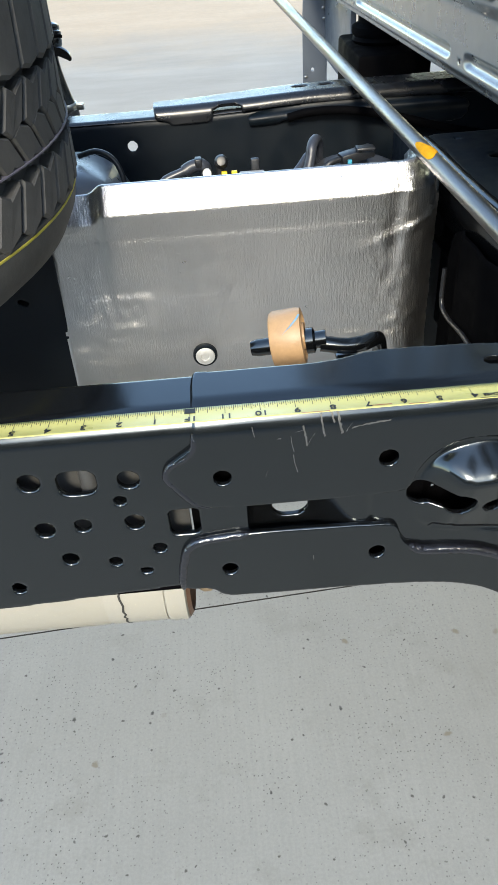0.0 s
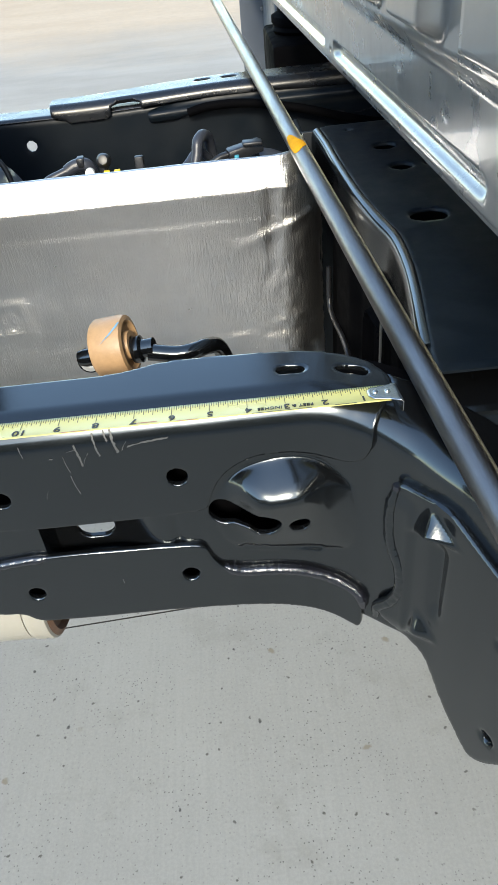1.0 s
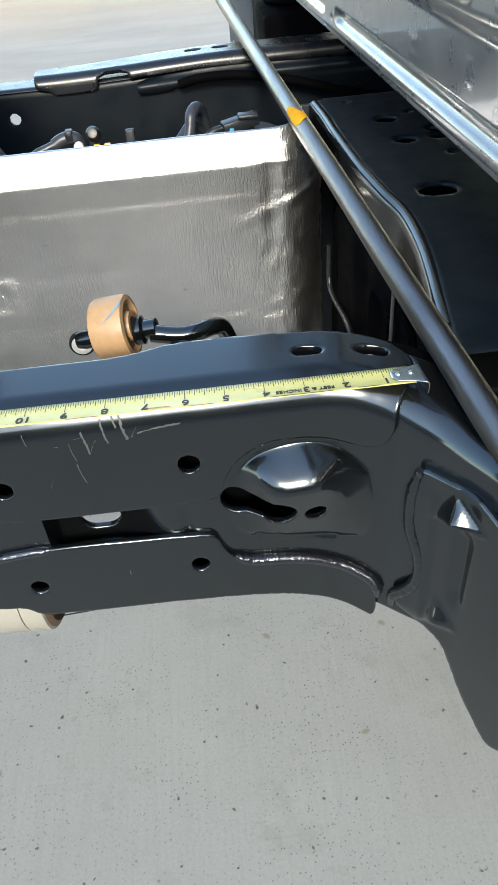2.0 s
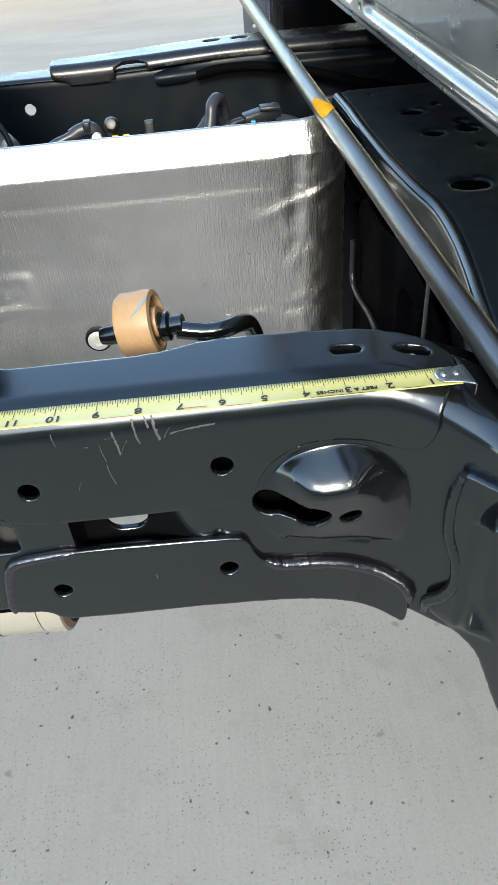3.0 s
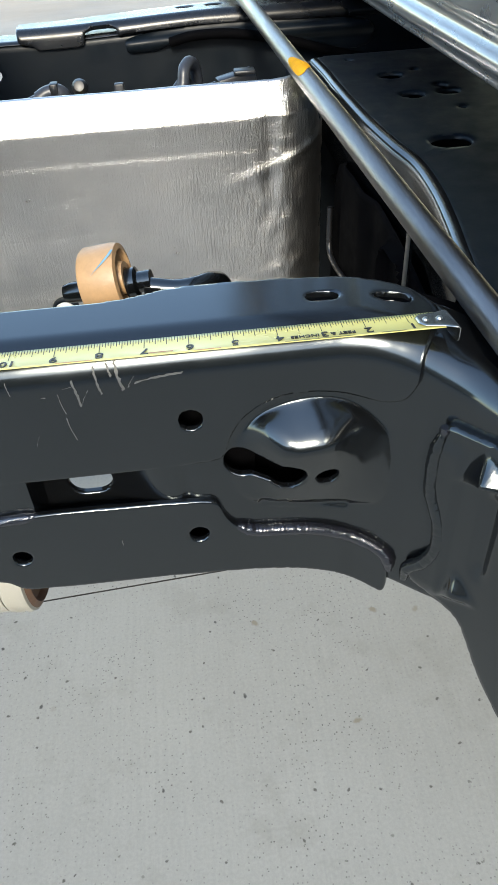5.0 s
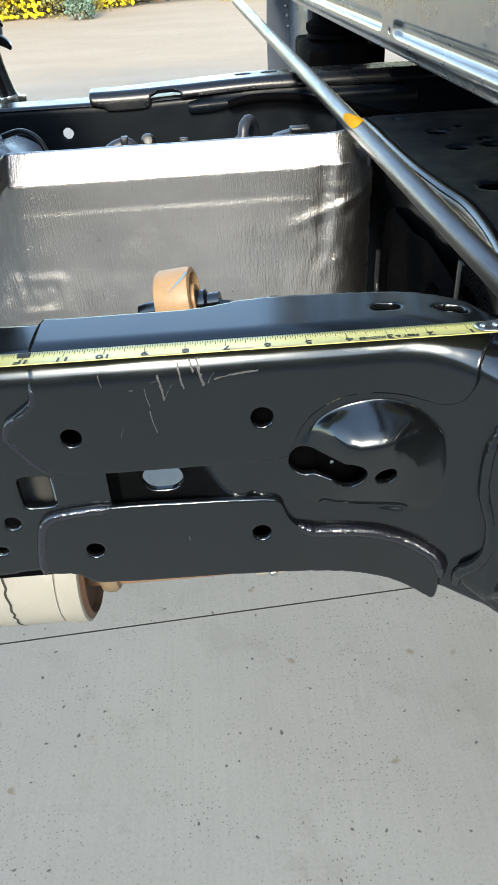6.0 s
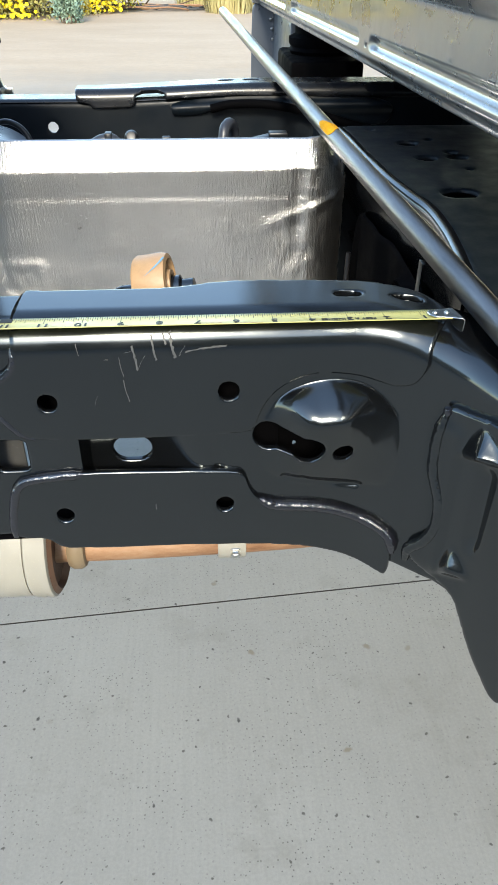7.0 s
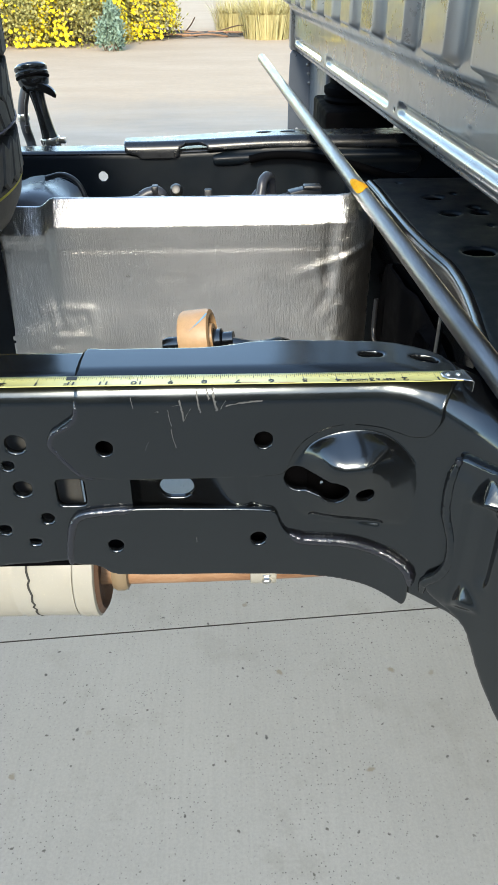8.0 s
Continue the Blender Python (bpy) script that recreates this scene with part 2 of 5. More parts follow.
def lathe(profile, m=None, seg=40, closed=False):
    """Turns (radius, height) pairs round z."""
    bm = bmesh.new()
    rings = []
    for r, z in profile:
        if r < 1e-6:
            rings.append([bm.verts.new((0, 0, z))])
        else:
            rings.append([bm.verts.new((r * math.cos(2 * math.pi * k / seg), r * math.sin(2 * math.pi * k / seg), z)) for k in range(seg)])
    pairs = list(zip(rings, rings[1:])) + ([(rings[-1], rings[0])] if closed else [])
    for p, q in pairs:
        for k in range(seg):
            ring = [p[k % len(p)], p[(k + 1) % len(p)], q[(k + 1) % len(q)], q[k % len(q)]]
            f = list(dict.fromkeys(ring))
            if len(f) > 2:
                bm.faces.new(f)
    if m is not None:
        bmesh.ops.transform(bm, matrix=m, verts=bm.verts)
    return bm


def rod(a, b, r, bevel=0.001, seg=24):
    m, n = axis_frame(a, b)
    e = min(bevel, r * 0.4)
    return lathe([(0, 0), (r - e, 0), (r, e), (r, n - e), (r - e, n), (0, n)], m, seg)


def smooth_path(points, n=8):
    """Catmull-Rom through the points."""
    p = [Vector(q) for q in points]
    p = [p[0] * 2 - p[1]] + p + [p[-1] * 2 - p[-2]]
    out = []
    for a, b, c, d in zip(p, p[1:], p[2:], p[3:]):
        for k in range(n):
            t = k / n
            out.append(0.5 * (2 * b + (c - a) * t + (2 * a - 5 * b + 4 * c - d) * t * t + (3 * b - 3 * c + d - a) * t ** 3))
    return out + [p[-2]]


def tube(points, radius, seg=12, n=8, rough=0.0, seed=0):
    """A bent hose, wire or bead along a smooth path; radius may be a function of 0..1."""
    path = smooth_path(points, n) if n > 1 else [Vector(p) for p in points]
    bm, rings = bmesh.new(), []
    up = Vector((0.13, 0.21, 1)).normalized()
    rnd = random.Random(seed)
    for i, p in enumerate(path):
        t = (path[min(i + 1, len(path) - 1)] - path[max(i - 1, 0)]).normalized()
        u = t.cross(up).normalized()
        w = u.cross(t)
        r = radius(i / (len(path) - 1)) if callable(radius) else radius
        r *= 1 + rough * (rnd.random() - 0.5)
        rings.append([bm.verts.new(p + r * (math.cos(2 * math.pi * k / seg) * u + math.sin(2 * math.pi * k / seg) * w)) for k in range(seg)])
    for a, b in zip(rings, rings[1:]):
        for k in range(seg):
            bm.faces.new((a[k], a[(k + 1) % seg], b[(k + 1) % seg], b[k]))
    bm.faces.new(rings[0])
    bm.faces.new(rings[-1])
    return bm


# ---- pressed sheet: outlines as distances in the sheet's own plane ----
def soft(x):
    x = np.clip(x, 0, 1)
    return x * x * (3 - 2 * x)


def circle(cx, cy, r):
    return lambda s, v: np.hypot(s - cx, v - cy) - r


def capsule(ax, ay, bx, by, r):
    def f(s, v):
        dx, dy = bx - ax, by - ay
        t = np.clip(((s - ax) * dx + (v - ay) * dy) / (dx * dx + dy * dy), 0, 1)
        return np.hypot(s - ax - t * dx, v - ay - t * dy) - r
    return f


def rounded(x0, x1, y0, y1, r):
    def f(s, v):
        qx, qy = np.abs(s - (x0 + x1) / 2) - (x1 - x0) / 2 + r, np.abs(v - (y0 + y1) / 2) - (y1 - y0) / 2 + r
        return np.hypot(np.maximum(qx, 0), np.maximum(qy, 0)) + np.minimum(np.maximum(qx, qy), 0) - r
    return f


def outline(points, rounds=2):
    p = np.array(points, float)
    for _ in range(rounds):
        q = np.roll(p, -1, 0)
        p = np.stack([0.75 * p + 0.25 * q, 0.25 * p + 0.75 * q], 1).reshape(-1, 2)

    def f(s, v):
        s, v = np.asarray(s, float), np.asarray(v, float)
        best, inside = np.full(s.shape, 1e9), np.zeros(s.shape, bool)
        for (ax, ay), (bx, by) in zip(p, np.roll(p, -1, 0)):
            dx, dy = bx - ax, by - ay
            t = np.clip(((s - ax) * dx + (v - ay) * dy) / (dx * dx + dy * dy + 1e-12), 0, 1)
            best = np.minimum(best, np.hypot(s - ax - t * dx, v - ay - t * dy))
            inside ^= ((ay > v) != (by > v)) & (s < dx * (v - ay) / (dy if abs(dy) > 1e-12 else 1e-12) + ax)
        return np.where(inside, -best, best)
    return f


def cut(shape, *holes):
    def f(s, v):
        d = shape(s, v)
        for h in holes:
            d = np.maximum(d, -h(s, v))
        return d
    return f


def press(svals, vvals, shape, place, height=None, thick=0.004, edge=0.002):
    """A sheet of real thickness: the part of a grid that lies inside shape, raised by height, put into the world by place(s, v, h)."""
    S, V = np.meshgrid(np.asarray(svals, float), np.asarray(vvals, float), indexing="ij")
    D = shape(S, V)
    ni, nj = S.shape
    spots, at, faces = [], {}, []

    def corner(i, j):
        k = (i, j)
        if k not in at:
            at[k] = len(spots)
            spots.append((S[i, j], V[i, j], D[i, j]))
        return at[k]

    def cross(i, j, k, l):
        key = (min((i, j), (k, l)), max((i, j), (k, l)))
        if key not in at:
            a, b = D[i, j], D[k, l]
            t = min(max(a / (a - b), 0.02), 0.98)
            at[key] = len(spots)
            spots.append((S[i, j] + t * (S[k, l] - S[i, j]), V[i, j] + t * (V[k, l] - V[i, j]), 0.0))
        return at[key]
    I = D < 0
    for i in range(ni - 1):
        for j in range(nj - 1):
            ring = ((i, j), (i + 1, j), (i + 1, j + 1), (i, j + 1))
            inn = [I[a, b] for a, b in ring]
            if not any(inn):
                continue
            f = []
            for k in range(4):
                a, b = ring[k], ring[(k + 1) % 4]
                if inn[k]:
                    f.append(corner(*a))
                if inn[k] != inn[(k + 1) % 4]:
                    f.append(cross(*a, *b))
            if len(f) > 2:
                faces.append(f)
    A = np.array(spots)
    depth = np.maximum(-A[:, 2], 0)
    h = np.zeros(len(A)) if height is None else height(A[:, 0], A[:, 1])
    q = np.clip(edge - depth, 0, edge)
    front = place(A[:, 0], A[:, 1], h - (edge - np.sqrt(np.maximum(edge * edge - q * q, 0))) if edge > 0 else h)
    back = place(A[:, 0], A[:, 1], h - thick)
    n = len(A)
    once = {}
    for f in faces:
        for a, b in zip(f, f[1:] + f[:1]):
            if (b, a) in once:
                del once[(b, a)]
            else:
                once[(a, b)] = True
    out = faces + [[n + k for k in reversed(f)] for f in faces] + [[b, a, n + a, n + b] for a, b in once]
    return np.vstack([front, back]), out


def sheet(name, parent, mat, svals, vvals, shape, place, height=None, thick=0.004, edge=0.002, label=""):
    ob = part(name, press(svals, vvals, shape, place, height, thick, edge), mat, parent, label)
    ob.data.set_sharp_from_angle(angle=radians(55))
    return ob


def text_part(name, body, size, mat, parent, m, depth=0.0002):
    """Lettering as a thin mesh, laid at m."""
    cu = bpy.data.curves.new(name, "FONT")
    cu.offset = 0.012 * size
    cu.body, cu.size, cu.extrude, cu.align_x, cu.align_y = body, size, depth, "CENTER", "CENTER"
    tmp = new("lettering", cu)
    bpy.context.view_layer.update()
    me = bpy.data.meshes.new_from_object(tmp.evaluated_get(bpy.context.evaluated_depsgraph_get()))
    bpy.data.objects.remove(tmp)
    me.transform(m)
    me.materials.clear()
    me.materials.append(mat)
    return hang(new(name, me), parent)


def span(a, b, step):
    return np.linspace(a, b, max(2, int(round((b - a) / step)) + 1))


# ---- setting ----
def ground_sheet():
    """One sheet to the horizon: concrete with a sawn joint, then sand."""
    J0, J1 = 0.926, 0.0715           # the joint's line y = J0 + J1 x
    xs = [-2500, -40, -6, -1.5, 1.5, 6, 40, 2500]
    rows = [("f", -2500), ("f", -8), ("f", -2), ("j", -0.0016), ("g", -0.0013), ("g", 0.0013), ("j", 0.0016), ("f", 3.0), ("f", 6.9), ("f", 7.0), ("f", 40), ("f", 2500)]
    verts, faces = [], []
    for kind, y in rows:
        for x in xs:
            jy = J0 + J1 * max(-6, min(6, x))
            verts.append((x, y if kind == "f" else jy + y, -0.012 if kind == "g" else 0.0))
    n = len(xs)
    for a in range(len(rows) - 1):
        for b in range(n - 1):
            faces.append((a * n + b, a * n + b + 1, (a + 1) * n + b + 1, (a + 1) * n + b))
    me = mesh_data("ground", verts, faces, CONCRETE, False)
    me.materials.append(SAND)
    me.materials.append(DIRT_CRACK)
    for p in me.polygons:
        reach = me.vertices[p.vertices[2]].co.y
        low = min(me.vertices[k].co.z for k in p.vertices)
        p.material_index = 1 if reach > 3.1 else 2 if low < -0.001 else 0
    tagged(new("ground", me), "speckled concrete slab meeting grey gravel and desert sand", "ground", kind="structure")


ground_sheet()
# plain unseen wall, added behind the camera to block low sky from reflections
bm = box((-12.0, -6.4, 0.0), (12.0, -6.2, 3.0), 0.01)
yard = part("unseen_wall_south", bm, STUCCO, None)
tagged(yard, "plain stucco wall added unseen behind the camera, in shade, hiding the low sky", "wall", kind="structure")


# ---- near chassis rail ----
# plan of its outer face: straight, then swept outwards to the cab mount
PLAN = ((-1.6, 0.445), (0.27, 0.445), (0.29, 0.441), (0.31, 0.431), (0.335, 0.409), (0.355, 0.381), (0.375, 0.34), (0.40, 0.28), (0.43, 0.20), (0.47, 0.09))


def plan_tables():
    p = np.array(PLAN)
    step = np.hypot(*np.diff(p, axis=0).T)
    s = np.concatenate([[0], np.cumsum(step)]) + p[0, 0]
    S = np.arange(s[0], s[-1], 0.001)
    X, Y = np.interp(S, s, p[:, 0]), np.interp(S, s, p[:, 1])
    k = np.ones(17) / 17
    X[8:-8], Y[8:-8] = np.convolve(X, k, "valid"), np.convolve(Y, k, "valid")
    tx, ty = np.gradient(X), np.gradient(Y)
    n = np.hypot(tx, ty)
    return S, X, Y, tx / n, ty / n


PS, PX, PY, PTX, PTY = plan_tables()
BEND, TOP = 0.020, 0.812
BEND0 = TOP - BEND                    # where the web turns into the bend
BEND1 = BEND0 + BEND * math.pi / 2    # where the bend turns into the flange


def flange_v(d):
    """The sheet coordinate of a place d metres in from the web."""
    return BEND1 + d - BEND


def rail_place(s, v, h):
    x, y, tx, ty = (np.interp(s, PS, a) for a in (PX, PY, PTX, PTY))
    ox, oy = ty, -tx
    a = np.clip((v - BEND0) / BEND, 0, math.pi / 2)
    d = BEND * (1 - np.cos(a)) + np.maximum(v - BEND1, 0)
    z = np.where(v < BEND0, v, BEND0 + BEND * np.sin(a))
    z = z - 0.022 * soft((s - 0.27) / 0.12) * soft((v - 0.70) / 0.09)
    return np.stack([x - ox * d + ox * np.cos(a) * h, y - oy * d + oy * np.cos(a) * h, z + np.sin(a) * h], 1)


rail = thing("frame_rail", "glossy black steel truck frame rail with punched holes", "frame rail", (0.1, 0.47, 0.0))

DOME = outline([(0.193, 0.700), (0.193, 0.728), (0.204, 0.755), (0.232, 0.772), (0.275, 0.770), (0.299, 0.752), (0.306, 0.720), (0.3070, 0.685), (0.303, 0.668), (0.292, 0.6605), (0.24, 0.664), (0.20, 0.676)], 3)
PEANUT_A, PEANUT_B, PEANUT_C = circle(0.2045, 0.7185, 0.0122), circle(0.2325, 0.7115, 0.0126), capsule(0.2045, 0.7195, 0.2325, 0.7125, 0.0104)
DIMPLE = circle(0.2602, 0.7080, 0.0077)
SLOT_A, SLOT_B = capsule(0.2575, flange_v(0.0345), 0.2645, flange_v(0.0340), 0.0052), capsule(0.2905, flange_v(0.0366), 0.2960, flange_v(0.0380), 0.0050)
OVAL = capsule(0.0945, 0.6955, 0.1025, 0.6955, 0.0112)
PUNCHED = [circle(-0.104, 0.762, 0.0085), rounded(-0.083, -0.053, 0.746, 0.770, 0.009), circle(-0.028, 0.757, 0.0085), circle(-0.038, 0.736, 0.0048),
           circle(-0.030, 0.7115, 0.0078), circle(-0.072, 0.7125, 0.0068), circle(-0.103, 0.711, 0.0078), circle(-0.090, 0.675, 0.0068),
           circle(-0.053, 0.667, 0.0054), circle(-0.014, 0.679, 0.0056), capsule(-0.031, 0.6525, -0.027, 0.6525, 0.0034), circle(-0.141, 0.644, 0.0062),
           rounded(-0.002, 0.0225, 0.6925, 0.7205, 0.005)]
BEHIND = [circle(0.0445, 0.7545, 0.0112), circle(0.1740, 0.7600, 0.0118), circle(0.0430, 0.6500, 0.0106), circle(0.1700, 0.6550, 0.0108)]


def least(a, b, k):
    """The smaller of two heights, with a bend of width k between them."""
    w = np.clip(0.5 + 0.5 * (b - a) / k, 0, 1)
    return b * (1 - w) + a * w - k * w * (1 - w)


def eased(xs, ys, width):
    """Straight runs between the corners, rounded over width."""
    k = np.hanning(int(width / 0.0005) // 2 * 2 + 3)[1:-1]
    y = np.interp(BOSS_S, xs, ys)
    n = len(k) // 2
    return np.convolve(np.concatenate([np.full(n, y[0]), y, np.full(n, y[-1])]), k / k.sum(), "valid")


BOSS_S = np.arange(0.185, 0.3155, 0.0005)
BOSS_TOP = np.maximum(0.7660 - 0.0215 * ((BOSS_S - 0.250) / 0.047) ** 2, 0.730)
BOSS_KNEE = eased((0.193, 0.2200, 0.2370, 0.262, 0.284, 0.307), (0.7500, 0.7510, 0.7400, 0.7470, 0.7540, 0.756), 0.018)


def web_height(s, v):
    # pressed boss: a flat front, a sloped shoulder that meets it in a shallow V, rounded sides
    d = -DOME(s, v)
    top, knee = np.interp(s, BOSS_S, BOSS_TOP), np.interp(s, BOSS_S, BOSS_KNEE)
    right, left = soft((s - 0.250) / 0.056), soft((0.237 - s) / 0.034)
    q = np.clip((top - v) / np.maximum(top - knee, 0.008), 0, 3)
    q = q * q / (q + 0.12) * 1.12
    tall = 0.0265 * (1 - 0.48 * right) * (1 - 0.86 * left)
    front = tall * np.clip((v - 0.664) / 0.080, 0, 1.15)
    lift = tall * (1.32 * q - 0.20 * np.minimum(q, 1.2) ** 2)
    side = np.maximum(d, 0) * (1.0 - 0.20 * soft((s - 0.255) / 0.035))
    h = np.maximum(least(least(lift, front, 0.0100 * (1 - 0.3 * right)), side, 0.009), 0)
    groove = capsule(0.2180, 0.6785, 0.275, 0.6675, 0.0012)(s, v)
    h = h - 0.0022 * soft((0.0040 - groove) / 0.0040)
    crease = np.exp(-((s - 0.2345 - 0.04 * (v - 0.744)) / 0.0030) ** 2) * soft((v - 0.672) / 0.006) * soft((0.748 - v) / 0.010)
    h = h - 0.0008 * crease
    # long pocket between the two reinforcements: a sharp end, then a ramp back to the web
    pocket = soft((s - 0.0610) / 0.0055) * (1 - soft((s - 0.108) / 0.046)) * soft((v - 0.662) / 0.010) * soft((0.752 - v) / 0.010)
    swage = np.exp(-((s - 0.1655) / 0.0035) ** 2) * soft((v - 0.68) / 0.006) * soft((0.735 - v) / 0.006)
    return h - 0.0200 * pocket - 0.0016 * swage


def shifted(shape, up=0.003):
    """The outline moved up the web, but not over the bend."""
    return lambda s, v: shape(s, v - up * np.clip((BEND0 - v) / 0.01, 0, 1))


web_shape = cut(outline([(-1.5, 0.600), (-0.166, 0.618), (-0.05, 0.6255), (0.03, 0.631), (0.2, 0.615), (0.27, 0.602), (0.31, 0.5905), (0.34, 0.592), (0.47, 0.60),
                         (0.47, 0.80), (0.45, flange_v(0.04)), (0.40, flange_v(0.060)), (0.345, flange_v(0.056)), (0.30, flange_v(0.049)), (0.06, flange_v(0.049)), (0.045, flange_v(0.051)), (0.02, flange_v(0.058)), (-1.5, flange_v(0.057))], 1),
                PEANUT_A, PEANUT_B, PEANUT_C, DIMPLE, OVAL, lambda s, v: SLOT_A(s, v) - 0.011, lambda s, v: SLOT_B(s, v) - 0.011, *BEHIND, *PUNCHED)
fine_s = np.concatenate([span(-1.5, -0.24, 0.03), span(-0.2375, 0.056, 0.0025), span(0.0575, 0.070, 0.0010), span(0.072, 0.188, 0.0020), span(0.190, 0.246, 0.0011), span(0.2475, 0.312, 0.0013), span(0.3145, 0.40, 0.0025), span(0.404, 0.48, 0.004)])
sheet("web", rail, BLACK, fine_s, np.concatenate([span(0.585, 0.655, 0.0025), span(0.657, 0.700, 0.0016), span(0.7011, 0.738, 0.0011), span(0.7391, 0.776, 0.0012), span(0.778, 0.880, 0.0025)]), web_shape, rail_place, web_height, 0.005, 0.0016)

upper = cut(outline([(0.0265, flange_v(0.056)), (0.0265, 0.80), (0.026, 0.783), (0.004, 0.768), (0.001, 0.756), (0.006, 0.748), (0.020, 0.727), (0.030, 0.7205), (0.066, 0.7190), (0.188, 0.7195),
                     (0.1935, 0.726), (0.198, 0.742), (0.210, 0.759), (0.234, 0.7705), (0.262, 0.7680), (0.290, 0.7615), (0.302, 0.7640), (0.3125, 0.772), (0.3180, 0.790), (0.3175, 0.803),
                     (0.3165, flange_v(0.024)), (0.3125, flange_v(0.042)), (0.300, flange_v(0.0520)), (0.266, flange_v(0.0590)), (0.224, flange_v(0.0625)), (0.168, flange_v(0.0630)),
                     (0.152, flange_v(0.0570)), (0.130, flange_v(0.0520)), (0.09, flange_v(0.0525)), (0.038, flange_v(0.0520))], 2),
            circle(0.0445, 0.7515, 0.0072), circle(0.1740, 0.7570, 0.0078), SLOT_A, SLOT_B)
sheet("upper_reinforcement", rail, BLACK, span(-0.004, 0.328, 0.0016), span(0.710, 0.885, 0.0016), shifted(upper), rail_place, lambda s, v: 0 * s + 0.0045, 0.0043, 0.0007)

lower = cut(outline([(0.000, 0.626), (0.003, 0.650), (0.006, 0.672), (0.017, 0.6845), (0.062, 0.6885), (0.10, 0.688), (0.176, 0.6855), (0.186, 0.682), (0.1895, 0.668), (0.196, 0.657), (0.210, 0.6495),
                     (0.255, 0.6440), (0.298, 0.6270), (0.309, 0.617), (0.3115, 0.600), (0.3110, 0.5755), (0.3030, 0.5765), (0.27, 0.592), (0.23, 0.605), (0.15, 0.6095), (0.045, 0.6105), (0.034, 0.614), (0.026, 0.623), (0.012, 0.6245)], 2),
            circle(0.0430, 0.6470, 0.0066), circle(0.1700, 0.6520, 0.0068))
sheet("lower_reinforcement", rail, BLACK, span(-0.004, 0.316, 0.0016), span(0.572, 0.694, 0.0016), shifted(lower), rail_place, lambda s, v: 0 * s + 0.0045, 0.0043, 0.0016)

# inner plate of the box section, behind the punched holes
SLEEVE_STEEL = paint("dusty_inner_steel", (0.055, 0.055, 0.054), 0.42, 0.3, (0.14, 0.135, 0.125))
# added near-black sheet that gives the shade inside the pocket and holes
backing = cut(rounded(0.014, 0.215, 0.630, 0.788, 0.004), capsule(0.088, 0.690, 0.106, 0.690, 0.019))
sheet("pocket_shade_sheet", rail, DEEP_BLACK, span(0.01, 0.22, 0.004), span(0.625, 0.79, 0.004), backing, rail_place, lambda s, v: 0 * s - 0.0290, 0.003, 0.001)
sheet("inner_liner", rail, SLEEVE_STEEL, span(-0.26, 0.02, 0.005), span(0.63, 0.79, 0.005), rounded(-0.25, 0.0125, 0.635, 0.786, 0.004), rail_place, lambda s, v: 0 * s - 0.0260, 0.003, 0.001, "dusty grey plate inside the rail")
part("spacer_sleeve", rod((-0.062, 0.4620, 0.720), (-0.062, 0.4620, 0.785), 0.0075), SLEEVE_STEEL, rail)
# added near-black sheet, seen as the shade in the flange slots
sheet("slot_shade_sheet", rail, DEEP_BLACK, span(0.225, 0.335, 0.005), span(flange_v(0.0205), flange_v(0.075), 0.004), rounded(0.2265, 0.334, flange_v(0.021), flange_v(0.072), 0.004), rail_place, lambda s, v: 0 * s - 0.009, 0.002, 0.0)
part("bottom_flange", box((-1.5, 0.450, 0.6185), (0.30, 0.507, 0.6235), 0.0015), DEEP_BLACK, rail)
# inner web coloured near black, so the openings before it look shaded
inner = cut(rounded(0.150, 0.36, 0.60, 0.80, 0.004), circle(0.232, 0.672, 0.003))
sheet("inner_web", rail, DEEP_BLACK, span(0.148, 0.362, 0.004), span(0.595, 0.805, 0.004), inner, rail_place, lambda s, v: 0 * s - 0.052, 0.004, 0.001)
part("rear_extension", box((0.375, 0.447, 0.60), (1.5, 0.507, 0.786), 0.008), BLACK, rail)


def on_rail(pairs, h=0.0):
    a = np.array(pairs, float)
    return [tuple(p) for p in rail_place(a[:, 0], a[:, 1], np.full(len(a), h))]


def bead(path, r, seed):
    """A rippled, spattered weld bead."""
    fine = [path[0]]
    for a, b in zip(path, path[1:]):
        n = max(1, int((b - a).length / 0.0006))
        fine += [a.lerp(b, (k + 1) / n) for k in range(n)]
    bm = tube([tuple(p) for p in fine], lambda t: r * (0.5 + 0.5 * min(1, 14 * t, 14 * (1 - t))), 18, 1)
    bm.normal_update()
    for v in bm.verts:
        c = v.co
        v.co = c + v.normal * r * (0.09 * noise.noise(c * 260 + Vector((seed, 0, 0))) + 0.07 * noise.noise(c * 900))
    return bm


def weld(name, pairs, r, seed, h=0.004):
    part(name, bead(smooth_path(on_rail(pairs, h), 10), r, seed), WELD, rail, "bright lumpy weld bead under black paint")


weld("weld_bead", [(0.0005, 0.628), (0.002, 0.645), (0.0055, 0.664), (0.010, 0.677), (0.019, 0.6845), (0.040, 0.6875), (0.062, 0.689)], 0.0040, 1, 0.002)
weld("weld_bead", [(0.197, 0.658), (0.210, 0.651), (0.235, 0.6485), (0.255, 0.6450), (0.278, 0.637), (0.298, 0.628), (0.309, 0.619), (0.3125, 0.605)], 0.0048, 3, 0.0022)
weld("weld_bead", [(0.0265, 0.797), (0.0255, 0.785), (0.018, 0.7755), (0.006, 0.7685), (0.0015, 0.758), (0.006, 0.7495), (0.013, 0.739), (0.021, 0.729), (0.031, 0.7225)], 0.0032, 4, 0.0018)

